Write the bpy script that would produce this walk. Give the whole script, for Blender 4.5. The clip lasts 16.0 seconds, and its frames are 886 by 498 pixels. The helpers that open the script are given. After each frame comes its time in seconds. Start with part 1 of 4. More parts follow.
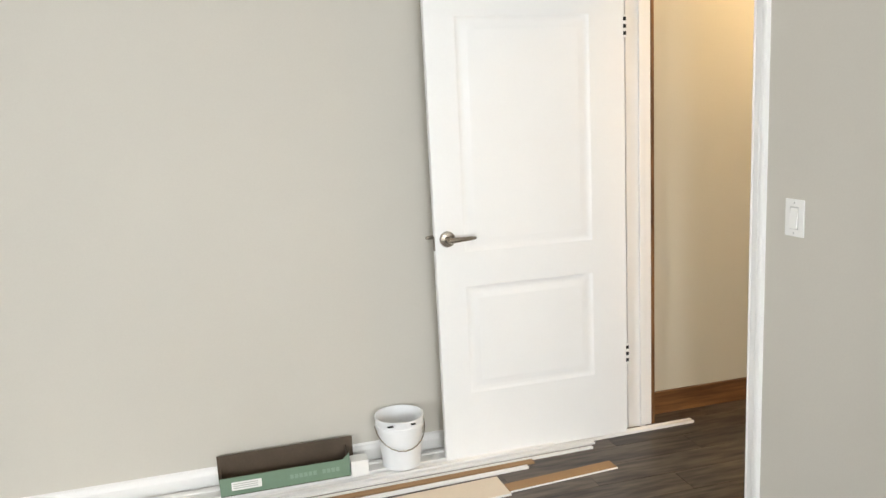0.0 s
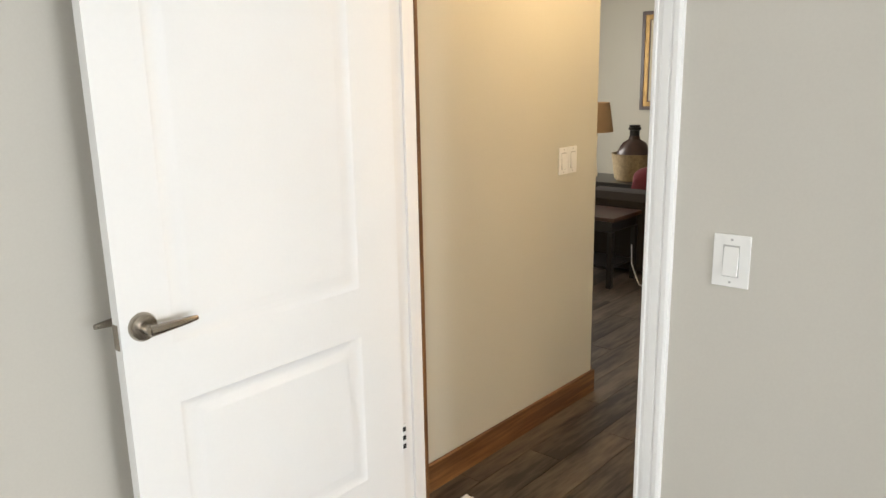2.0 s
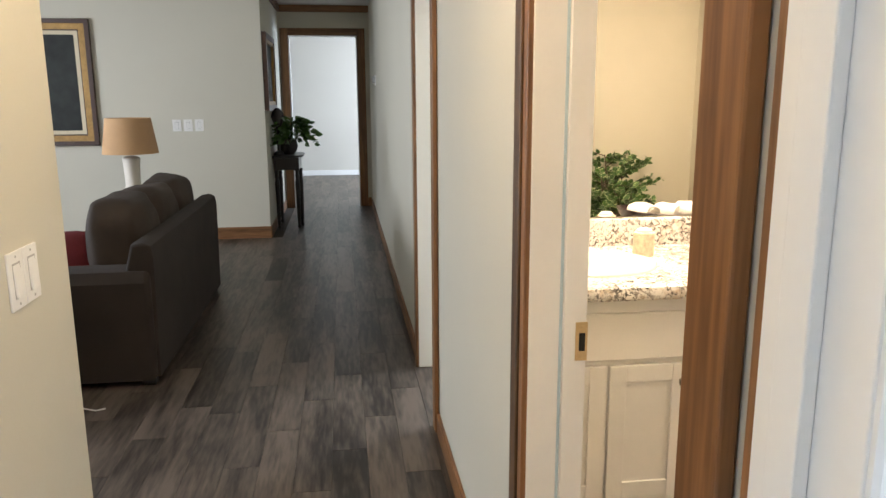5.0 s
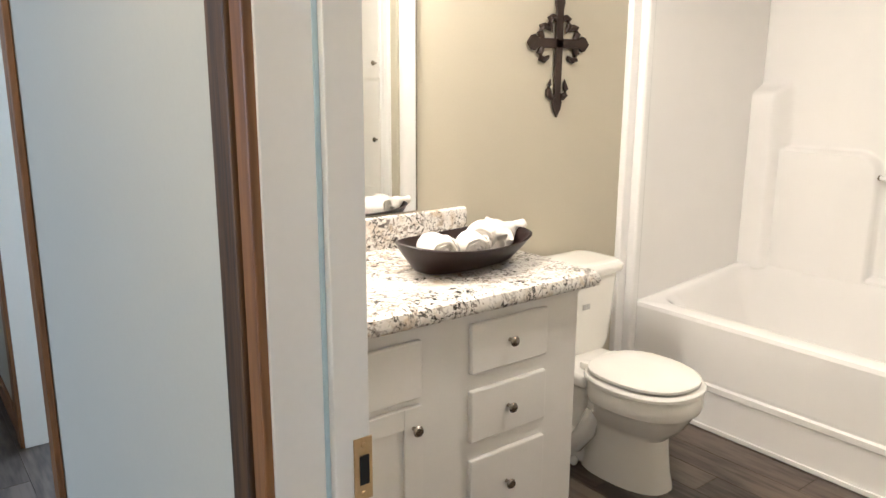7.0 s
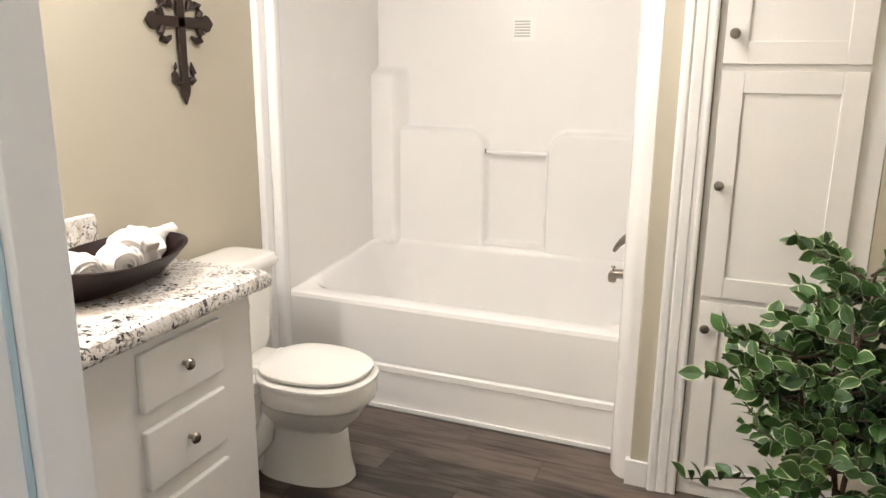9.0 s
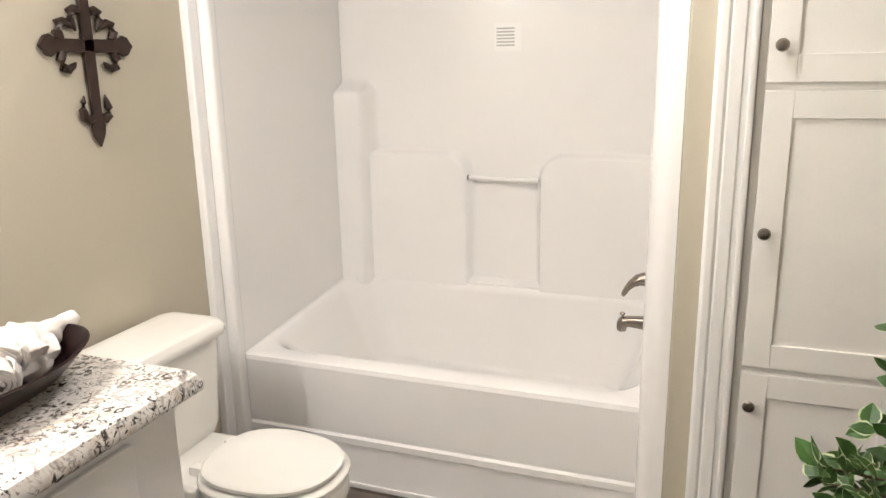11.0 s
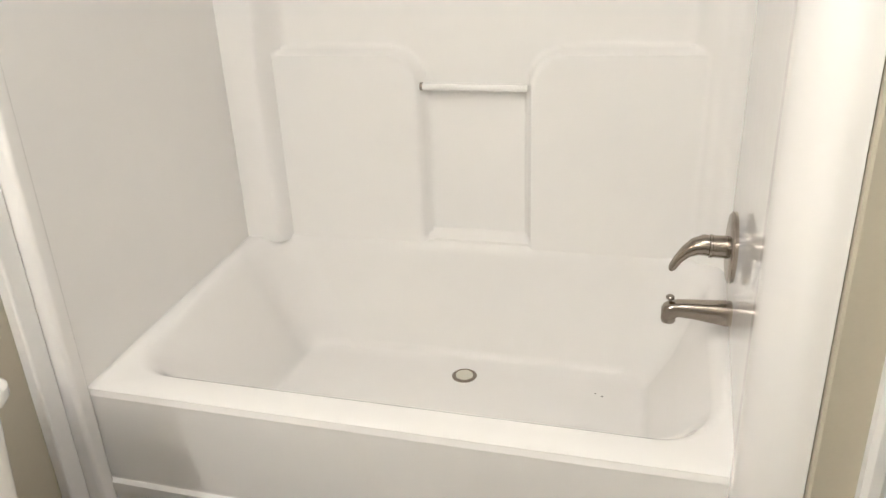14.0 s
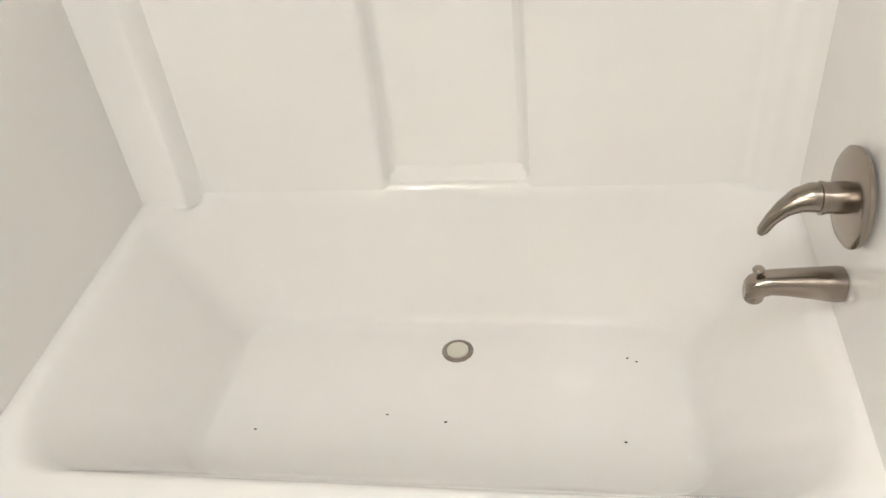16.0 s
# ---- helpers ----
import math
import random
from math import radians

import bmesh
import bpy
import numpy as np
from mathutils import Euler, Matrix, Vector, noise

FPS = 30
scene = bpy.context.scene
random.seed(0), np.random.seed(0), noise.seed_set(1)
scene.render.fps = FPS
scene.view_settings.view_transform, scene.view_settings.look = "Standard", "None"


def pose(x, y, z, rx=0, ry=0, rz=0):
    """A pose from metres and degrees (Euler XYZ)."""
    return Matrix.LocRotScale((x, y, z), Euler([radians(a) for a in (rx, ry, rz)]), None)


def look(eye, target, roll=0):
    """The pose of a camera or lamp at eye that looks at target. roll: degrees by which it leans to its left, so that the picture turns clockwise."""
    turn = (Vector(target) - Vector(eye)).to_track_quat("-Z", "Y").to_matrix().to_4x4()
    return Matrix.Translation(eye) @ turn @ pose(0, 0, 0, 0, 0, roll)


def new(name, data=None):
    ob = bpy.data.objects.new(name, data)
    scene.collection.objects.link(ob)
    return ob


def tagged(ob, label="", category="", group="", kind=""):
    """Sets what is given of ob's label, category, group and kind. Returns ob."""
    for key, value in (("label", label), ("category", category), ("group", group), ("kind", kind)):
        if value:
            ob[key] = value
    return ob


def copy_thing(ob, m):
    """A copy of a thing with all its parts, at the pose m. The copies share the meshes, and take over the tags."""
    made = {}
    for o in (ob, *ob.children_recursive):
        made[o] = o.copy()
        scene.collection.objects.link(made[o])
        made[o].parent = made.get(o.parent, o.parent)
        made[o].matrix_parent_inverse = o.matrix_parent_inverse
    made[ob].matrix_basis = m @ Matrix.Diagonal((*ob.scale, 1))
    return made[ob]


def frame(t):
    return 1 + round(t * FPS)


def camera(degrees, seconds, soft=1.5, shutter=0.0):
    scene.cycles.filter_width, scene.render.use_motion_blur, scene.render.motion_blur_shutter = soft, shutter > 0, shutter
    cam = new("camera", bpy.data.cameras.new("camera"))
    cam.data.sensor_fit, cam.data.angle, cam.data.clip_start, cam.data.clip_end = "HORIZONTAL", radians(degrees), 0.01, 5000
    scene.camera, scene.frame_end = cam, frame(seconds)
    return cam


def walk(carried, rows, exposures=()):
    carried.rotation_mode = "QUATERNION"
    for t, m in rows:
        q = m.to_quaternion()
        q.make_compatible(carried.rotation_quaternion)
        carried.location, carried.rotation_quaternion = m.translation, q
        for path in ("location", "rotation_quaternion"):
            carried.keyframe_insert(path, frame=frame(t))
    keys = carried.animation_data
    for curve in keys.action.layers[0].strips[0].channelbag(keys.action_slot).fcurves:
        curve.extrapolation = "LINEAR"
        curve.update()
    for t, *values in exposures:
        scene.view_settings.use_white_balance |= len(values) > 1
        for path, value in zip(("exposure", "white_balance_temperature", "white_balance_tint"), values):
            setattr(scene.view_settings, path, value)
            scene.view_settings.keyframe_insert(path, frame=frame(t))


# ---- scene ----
cam = camera(61.6, 16.0)
PATH = [
    (0, (0.053, -0.79, 1.502), (0.554, 1.115, 1.155), -3.0),
    (0.5, (0.11, -0.438, 1.504), (0.832, 1.396, 1.169), -3.5),
    (1, (0.135, -0.04, 1.53), (1.068, 1.7, 1.214), -3.2),
    (1.5, (0.109, 0.299, 1.54), (1.379, 1.794, 1.151), -1.3),
    (2, (0.102, 0.584, 1.546), (1.559, 1.876, 1.092), -1.1),
    (2.5, (0.233, 0.934, 1.549), (1.845, 2.038, 1.118), -1.5),
    (3, (0.339, 1.213, 1.535), (2.142, 1.976, 1.128), -1.0),
    (3.5, (0.469, 1.461, 1.552), (2.388, 1.845, 1.141), -0.6),
    (4, (0.682, 1.598, 1.529), (2.652, 1.732, 1.108), -0.3),
    (4.2, (0.828, 1.649, 1.530), (2.802, 1.712, 1.116), -0.2),
    (6.3, (1.855, 1.690, 1.51), (3.648, 0.908, 1.093), -0.6),
    (6.5, (1.914, 1.672, 1.504), (3.674, 0.817, 1.087), -0.5),
    (7, (2.095, 1.627, 1.491), (3.645, 0.441, 1.053), 0.3),
    (7.5, (2.268, 1.638, 1.51), (3.537, 0.162, 1.051), 0.2),
    (8, (2.323, 1.628, 1.496), (3.333, -0.032, 1.022), -0.2),
    (8.5, (2.324, 1.614, 1.499), (3.151, -0.142, 1.015), 0.0),
    (9, (2.334, 1.611, 1.509), (3.066, -0.187, 1.024), 0.5),
    (9.5, (2.354, 1.565, 1.529), (3.081, -0.236, 1.051), 0.3),
    (10, (2.419, 1.404, 1.547), (3.179, -0.386, 1.081), -0.7),
    (10.2, (2.423, 1.338, 1.581), (3.201, -0.446, 1.121), -1.1),
    (12.3, (2.796, 0.775, 1.583), (3.207, -1.069, 0.928), -1.2),
    (12.5, (2.809, 0.696, 1.555), (3.209, -1.137, 0.86), -1.3),
    (13, (2.812, 0.423, 1.518), (3.233, -1.349, 0.692), -2.0),
    (13.5, (2.811, 0.266, 1.493), (3.313, -1.468, 0.634), -2.6),
    (14, (2.902, 0.116, 1.492), (3.425, -1.65, 0.712), -2.6),
    (14.5, (3.038, -0.077, 1.451), (3.499, -1.854, 0.658), -2.7),
    (15, (3.074, -0.172, 1.406), (3.474, -1.914, 0.509), -2.9),
    (15.5, (3.134, -0.322, 1.426), (3.485, -2.008, 0.408), -4.1),
    (16, (3.172, -0.527, 1.495), (3.494, -2.114, 0.321), -7.1),
]
EXPOSURES = [(0.0, 0.9, 6500, 10), (2.5, 0.95, 6500, 10), (4.0, 1.2, 6400, 10), (4.6, 1.2, 6000, 10), (6.0, 1.1, 4900, 8), (6.5, 1.06, 4830, 8), (7.0, 0.85, 4700, 8), (9.0, 0.76, 4580, 9), (10.0, 0.70, 4560, 9), (12.5, 0.58, 4560, 8), (14.5, 0.58, 4480, 5), (16.0, 0.60, 4470, 5)]
walk(cam, [(t, look(eye, target, roll)) for t, eye, target, roll in PATH], EXPOSURES)

# ---- world and lights ----
world = bpy.data.worlds.new("world")
scene.world = world
world.use_nodes = True
wn = world.node_tree.nodes
sky = wn.new("ShaderNodeTexSky")
sky.sky_type = "NISHITA"
sky.sun_disc = False
sky.sun_elevation, sky.sun_rotation = radians(40), radians(200)
world.node_tree.links.new(sky.outputs["Color"], wn["Background"].inputs["Color"])
wn["Background"].inputs["Strength"].default_value = 0.1


def area_light(name, where, target, sx, sy, watts, colour):
    data = bpy.data.lights.new(name, "AREA")
    data.shape, data.size, data.size_y, data.energy, data.color = "RECTANGLE", sx, sy, watts, colour
    ob = new(name, data)
    ob.matrix_world = look(where, target)
    return ob


def bulb_light(name, where, watts, colour, radius=0.06):
    data = bpy.data.lights.new(name, "POINT")
    data.energy, data.color, data.shadow_soft_size = watts, colour, radius
    ob = new(name, data)
    ob.location = where
    return ob


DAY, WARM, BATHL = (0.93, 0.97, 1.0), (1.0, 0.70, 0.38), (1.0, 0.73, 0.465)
area_light("bedroom_window_light", (0.55, -2.98, 1.25), (0.75, 0, 0.95), 1.7, 1.3, 94, DAY)
# Added fill from the west, aimed to brighten the switch wall; no window there.
area_light("bedroom_side_fill", (-2.78, -0.9, 1.15), (1.7, 0.9, 1.0), 1.5, 1.2, 76, DAY)
area_light("living_window_light", (6.2, 6.95, 1.5), (6.2, 4, 1.0), 2.4, 1.4, 112, (0.99, 0.96, 0.92))
area_light("far_room_window_light", (14.3, -0.95, 1.5), (14.3, 2, 1.2), 2.2, 1.4, 108, DAY)
# Added fill in the unseen side room, brightening its doorway and the hall.
area_light("side_room_fill", (6.0, -1.2, 1.5), (5.4, 1, 1.2), 1.0, 1.0, 70, DAY)
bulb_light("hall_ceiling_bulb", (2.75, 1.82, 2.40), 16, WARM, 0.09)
for bulb_y in (0.37, 0.62, 0.87):
    bulb_light("vanity_bulb", (4.14, bulb_y, 2.10), 16, BATHL, 0.035)
# Added fill overhead that lifts the bathroom beyond the vanity bulbs.
area_light("bath_ceiling_fill", (3.10, -0.45, 2.43), (3.10, -0.451, 0), 0.3, 0.3, 13, BATHL)


# ---- materials ----
def material(name, colour, rough=0.6, metal=0.0, var=0.06, scale=3.0, grain=60.0, bump=0.05, coat=0.0, dist=0.002):
    m = bpy.data.materials.new(name)
    m.use_nodes = True
    nt = m.node_tree
    n, l = nt.nodes, nt.links
    b = n["Principled BSDF"]
    tc = n.new("ShaderNodeTexCoord")
    big, small = n.new("ShaderNodeTexNoise"), n.new("ShaderNodeTexNoise")
    big.inputs["Scale"].default_value, small.inputs["Scale"].default_value = scale, grain
    big.inputs["Detail"].default_value = 4
    for t in (big, small):
        l.new(tc.outputs["Object"], t.inputs["Vector"])
    ramp = n.new("ShaderNodeValToRGB")
    lo = [c * (1 - var) for c in colour]
    hi = [min(1, c * (1 + var)) for c in colour]
    ramp.color_ramp.elements[0].color, ramp.color_ramp.elements[1].color = (*lo, 1), (*hi, 1)
    ramp.color_ramp.elements[0].position, ramp.color_ramp.elements[1].position = 0.3, 0.7
    mix = n.new("ShaderNodeMath")
    mix.operation = "MULTIPLY_ADD"
    mix.inputs[1].default_value = 0.35
    l.new(small.outputs["Fac"], mix.inputs[0])
    half = n.new("ShaderNodeMath")
    half.operation = "MULTIPLY"
    half.inputs[1].default_value = 0.65
    l.new(big.outputs["Fac"], half.inputs[0])
    l.new(half.outputs[0], mix.inputs[2])
    l.new(mix.outputs[0], ramp.inputs["Fac"])
    l.new(ramp.outputs["Color"], b.inputs["Base Color"])
    b.inputs["Roughness"].default_value, b.inputs["Metallic"].default_value = rough, metal
    b.inputs["Coat Weight"].default_value = coat
    b.inputs["Coat Roughness"].default_value = 0.08
    if bump:
        bp = n.new("ShaderNodeBump")
        bp.inputs["Strength"].default_value, bp.inputs["Distance"].default_value = bump, dist
        l.new(small.outputs["Fac"], bp.inputs["Height"])
        l.new(bp.outputs["Normal"], b.inputs["Normal"])
    return m


def wood_material(name, dark, light, rough=0.45, axis=0, rings=9.0, vary=0.0, stretch=0.06, bump=0.15):
    m = bpy.data.materials.new(name)
    m.use_nodes = True
    nt = m.node_tree
    n, l = nt.nodes, nt.links
    b = n["Principled BSDF"]
    tc, mp = n.new("ShaderNodeTexCoord"), n.new("ShaderNodeMapping")
    s = [1.0, 1.0, 1.0]
    s[axis] = stretch
    mp.inputs["Scale"].default_value = s
    l.new(tc.outputs["Object"], mp.inputs["Vector"])
    info = n.new("ShaderNodeObjectInfo")
    isl = n.new("ShaderNodeNewGeometry")
    add = n.new("ShaderNodeMath")
    add.operation = "ADD"
    l.new(info.outputs["Random"], add.inputs[0])
    l.new(isl.outputs["Random Per Island"], add.inputs[1])
    shift = n.new("ShaderNodeVectorMath")
    shift.operation = "ADD"
    l.new(mp.outputs["Vector"], shift.inputs[0])
    mul = n.new("ShaderNodeMath")
    mul.operation = "MULTIPLY"
    mul.inputs[1].default_value = 37.0
    l.new(add.outputs[0], mul.inputs[0])
    l.new(mul.outputs[0], shift.inputs[1])
    fine, broad = n.new("ShaderNodeTexNoise"), n.new("ShaderNodeTexNoise")
    fine.inputs["Scale"].default_value, broad.inputs["Scale"].default_value = rings * 6, rings
    fine.inputs["Detail"].default_value = broad.inputs["Detail"].default_value = 6
    broad.inputs["Distortion"].default_value = 0.6
    for t in (fine, broad):
        l.new(shift.outputs[0], t.inputs["Vector"])
    mix = n.new("ShaderNodeMath")
    mix.operation = "MULTIPLY_ADD"
    mix.inputs[1].default_value = 0.45
    l.new(fine.outputs["Fac"], mix.inputs[0])
    h = n.new("ShaderNodeMath")
    h.operation = "MULTIPLY"
    h.inputs[1].default_value = 0.55
    l.new(broad.outputs["Fac"], h.inputs[0])
    l.new(h.outputs[0], mix.inputs[2])
    val = n.new("ShaderNodeMath")
    val.operation = "MULTIPLY_ADD"
    val.inputs[1].default_value = vary
    fr = n.new("ShaderNodeMath")
    fr.operation = "FRACT"
    m13 = n.new("ShaderNodeMath")
    m13.operation = "MULTIPLY"
    m13.inputs[1].default_value = 13.7
    l.new(add.outputs[0], m13.inputs[0])
    l.new(m13.outputs[0], fr.inputs[0])
    c = n.new("ShaderNodeMath")
    c.operation = "SUBTRACT"
    c.inputs[1].default_value = 0.5
    l.new(fr.outputs[0], c.inputs[0])
    l.new(c.outputs[0], val.inputs[0])
    l.new(mix.outputs[0], val.inputs[2])
    ramp = n.new("ShaderNodeValToRGB")
    ramp.color_ramp.elements[0].color, ramp.color_ramp.elements[1].color = (*dark, 1), (*light, 1)
    ramp.color_ramp.elements[0].position, ramp.color_ramp.elements[1].position = 0.39, 0.62
    l.new(val.outputs[0], ramp.inputs["Fac"])
    l.new(ramp.outputs["Color"], b.inputs["Base Color"])
    b.inputs["Roughness"].default_value = rough
    bp = n.new("ShaderNodeBump")
    bp.inputs["Strength"].default_value, bp.inputs["Distance"].default_value = bump, 0.002
    l.new(mix.outputs[0], bp.inputs["Height"])
    l.new(bp.outputs["Normal"], b.inputs["Normal"])
    return m


def granite_material(name):
    m = material(name, (0.78, 0.75, 0.70), 0.22, 0, 0.1, 6, 90, 0.0, 0.3)
    nt = m.node_tree
    n, l = nt.nodes, nt.links
    b = n["Principled BSDF"]
    base = b.inputs["Base Color"].links[0].from_socket
    tc = n.new("ShaderNodeTexCoord")
    out = base
    for scale, lo, hi, col in ((11, 0.50, 0.66, (0.56, 0.47, 0.36)), (24, 0.53, 0.62, (0.33, 0.29, 0.26)), (34, 0.545, 0.60, (0.07, 0.062, 0.058)), (60, 0.57, 0.62, (0.035, 0.03, 0.028))):
        no = n.new("ShaderNodeTexNoise")
        no.inputs["Scale"].default_value, no.inputs["Detail"].default_value, no.inputs["Distortion"].default_value = scale, 5, 2.2
        l.new(tc.outputs["Object"], no.inputs["Vector"])
        r = n.new("ShaderNodeMapRange")
        r.inputs["From Min"].default_value, r.inputs["From Max"].default_value = lo, hi
        l.new(no.outputs["Fac"], r.inputs["Value"])
        patch = n.new("ShaderNodeTexNoise")
        patch.inputs["Scale"].default_value, patch.inputs["Detail"].default_value = scale * 0.22, 2
        l.new(tc.outputs["Object"], patch.inputs["Vector"])
        pr = n.new("ShaderNodeMapRange")
        pr.inputs["From Min"].default_value, pr.inputs["From Max"].default_value = 0.36, 0.53
        l.new(patch.outputs["Fac"], pr.inputs["Value"])
        both = n.new("ShaderNodeMath")
        both.operation = "MULTIPLY"
        l.new(r.outputs["Result"], both.inputs[0])
        l.new(pr.outputs["Result"], both.inputs[1])
        mx = n.new("ShaderNodeMix")
        mx.data_type = "RGBA"
        l.new(both.outputs[0], mx.inputs["Factor"])
        l.new(out, mx.inputs["A"])
        mx.inputs["B"].default_value = (*col, 1)
        out = mx.outputs["Result"]
    l.new(out, b.inputs["Base Color"])
    return m


M_WALL = material("greige wall paint", (0.56, 0.53, 0.47), 0.75, 0, 0.03, 1.2, 140, 0.06)
M_HALL = material("tan wall paint", (0.58, 0.555, 0.465), 0.7, 0, 0.03, 1.2, 140, 0.06)
M_BATH = material("tan bathroom wall paint", (0.485, 0.448, 0.345), 0.65, 0, 0.03, 1.2, 140, 0.06)
M_CEIL = material("ceiling paint", (0.80, 0.79, 0.76), 0.85, 0, 0.03, 2, 90, 0.15)
# Weathered brown, with the casing face's lack of light also put into the colour.
M_FACE = wood_material("weathered unlit casing wood", (0.034, 0.017, 0.005), (0.15, 0.075, 0.022), 0.55, 2, 22, 0.1, 0.05, 0.5)
M_WHITE = material("white trim paint", (0.82, 0.81, 0.79), 0.38, 0, 0.02, 4, 80, 0.03)
M_DOOR = material("white door paint", (0.84, 0.84, 0.83), 0.35, 0, 0.015, 4, 120, 0.03)
M_CAB = material("white cabinet paint", (0.80, 0.78, 0.74), 0.4, 0, 0.025, 5, 120, 0.03)
M_TUB = material("white gelcoat", (0.83, 0.815, 0.79), 0.045, 0, 0.012, 2.5, 14, 0.05, 0.0, 0.004)
M_CHINA = material("white china", (0.84, 0.82, 0.76), 0.08, 0, 0.01, 4, 60, 0.0, 0.6)
M_TRIM = wood_material("stained oak trim", (0.105, 0.045, 0.015), (0.27, 0.13, 0.047), 0.45, 2, 14, 0.1)
M_TRIMX = wood_material("stained oak trim lengthwise", (0.105, 0.045, 0.015), (0.27, 0.13, 0.047), 0.45, 0, 14, 0.1)
M_TRIMY = wood_material("stained oak trim crosswise", (0.105, 0.045, 0.015), (0.27, 0.13, 0.047), 0.45, 1, 14, 0.1)
M_PLANK = wood_material("grey brown vinyl plank", (0.020, 0.0145, 0.0105), (0.135, 0.104, 0.079), 0.40, 0, 8.0, 0.13, 0.14, 0.25)
M_GAP = material("floor joint", (0.045, 0.036, 0.029), 0.9)
M_GRANITE = granite_material("speckled granite laminate")
M_NICKEL = material("brushed nickel", (0.34, 0.30, 0.25), 0.25, 1.0, 0.06, 8, 200, 0.02)
M_BRASS = material("worn brass plate", (0.55, 0.42, 0.24), 0.35, 1.0, 0.1, 20, 200, 0.03)
M_PLATE = material("white plastic", (0.82, 0.81, 0.78), 0.3, 0, 0.01)
M_IRON = material("dark bronze iron", (0.030, 0.017, 0.011), 0.5, 0.3, 0.3, 20, 90, 0.2)
M_BOWL = material("dark lacquered wood", (0.016, 0.008, 0.007), 0.35, 0, 0.3, 9, 60, 0.03, 0.05)
M_TOWEL = material("white terry cloth", (0.82, 0.77, 0.71), 0.95, 0, 0.04, 12, 420, 0.9, 0, 0.004)
M_SOFA = material("brown chenille", (0.024, 0.016, 0.011), 0.9, 0, 0.3, 6, 220, 0.4)
M_CUSH = material("brown cushion chenille", (0.042, 0.029, 0.020), 0.9, 0, 0.3, 7, 220, 0.4)
M_RED = material("dark red fabric", (0.13, 0.014, 0.018), 0.9, 0, 0.25, 9, 200, 0.4)
M_SHADE = material("linen lampshade", (0.48, 0.30, 0.15), 0.85, 0, 0.08, 8, 260, 0.25)
M_LAMPB = material("cream ceramic", (0.70, 0.66, 0.58), 0.3)
M_BLACK = material("black lacquer wood and sofa underside shade", (0.012, 0.010, 0.009), 0.3, 0, 0.3, 9, 90, 0.05)
M_GOLD = material("gilded frame", (0.30, 0.18, 0.055), 0.45, 0.5, 0.3, 14, 60, 0.3)
M_LINER = material("cream frame liner", (0.62, 0.54, 0.38), 0.6, 0, 0.08)
M_DARKW = material("dark walnut frame", (0.045, 0.018, 0.009), 0.4, 0, 0.3, 10, 60, 0.1)
M_CANVAS = material("dark painted canvas", (0.016, 0.019, 0.017), 0.7, 0, 0.75, 2.2, 9, 0.1)
M_CANVAS2 = material("pale painted canvas", (0.16, 0.165, 0.16), 0.5, 0, 0.5, 14, 50, 0.1)
M_LEAF = material("green leaf", (0.050, 0.108, 0.017), 0.45, 0, 0.5, 9, 70, 0.1)
M_EDGE = material("cream leaf margin", (0.50, 0.55, 0.30), 0.45, 0, 0.2, 20, 80, 0.0)
M_STEM = material("brown stem", (0.075, 0.048, 0.030), 0.7, 0, 0.3, 20, 90, 0.2)
M_GREENBOX = material("green printed carton", (0.155, 0.235, 0.165), 0.55, 0, 0.08, 8, 60, 0.05)
M_KRAFT = material("brown cardboard", (0.085, 0.060, 0.040), 0.8, 0, 0.15, 8, 90, 0.1)
M_MDF = material("raw fibreboard", (0.33, 0.20, 0.10), 0.8, 0, 0.1, 8, 140, 0.1)
M_PANEL = material("cream panel board", (0.72, 0.62, 0.50), 0.6, 0, 0.05, 5, 90, 0.03)
M_BUCKET = material("white bucket plastic", (0.80, 0.81, 0.82), 0.35, 0, 0.03)
M_LETTER = material("faded print", (0.22, 0.31, 0.235), 0.6)
M_DARK = material("dark hole", (0.01, 0.01, 0.01), 0.9)
M_SEAM_SHADE = material("pale blue seam shade", (0.50, 0.62, 0.68), 0.6, 0, 0.06)
M_GREY = material("grey print", (0.45, 0.44, 0.42), 0.6)
M_STOP = material("drain stopper", (0.62, 0.60, 0.50), 0.4)
M_WEAVE = material("woven beige cover", (0.62, 0.52, 0.38), 0.9, 0, 0.3, 60, 260, 0.8, 0, 0.004)
M_BASKET = material("pale wicker", (0.36, 0.27, 0.15), 0.8, 0, 0.3, 40, 160, 0.6, 0, 0.004)
M_POT = material("dark clay pot", (0.025, 0.020, 0.018), 0.5, 0, 0.2)

M_BOWL.node_tree.nodes["Principled BSDF"].inputs["Specular IOR Level"].default_value = 0.22

mirror = bpy.data.materials.new("mirror glass")
mirror.use_nodes = True
mirror.node_tree.nodes["Principled BSDF"].inputs["Metallic"].default_value = 1.0
mirror.node_tree.nodes["Principled BSDF"].inputs["Roughness"].default_value = 0.01
mirror.node_tree.nodes["Principled BSDF"].inputs["Base Color"].default_value = (0.9, 0.91, 0.9, 1)


# ---- mesh helpers ----
def link_mesh(name, bm, mat, smooth=False):
    bmesh.ops.recalc_face_normals(bm, faces=bm.faces)
    me = bpy.data.meshes.new(name)
    bm.to_mesh(me)
    bm.free()
    for mm in (mat if isinstance(mat, (list, tuple)) else [mat]):
        me.materials.append(mm)
    if smooth:
        me.shade_smooth()
        me.set_sharp_from_angle(angle=radians(40))
    ob = new(name, me)
    if smooth and len(me.polygons) < 2500:
        wn_mod = ob.modifiers.new("weighted normals", "WEIGHTED_NORMAL")
        wn_mod.keep_sharp = True
    return ob


def place_origin(ob, at):
    ob.data.transform(Matrix.Translation(-Vector(at)))
    ob.location = at


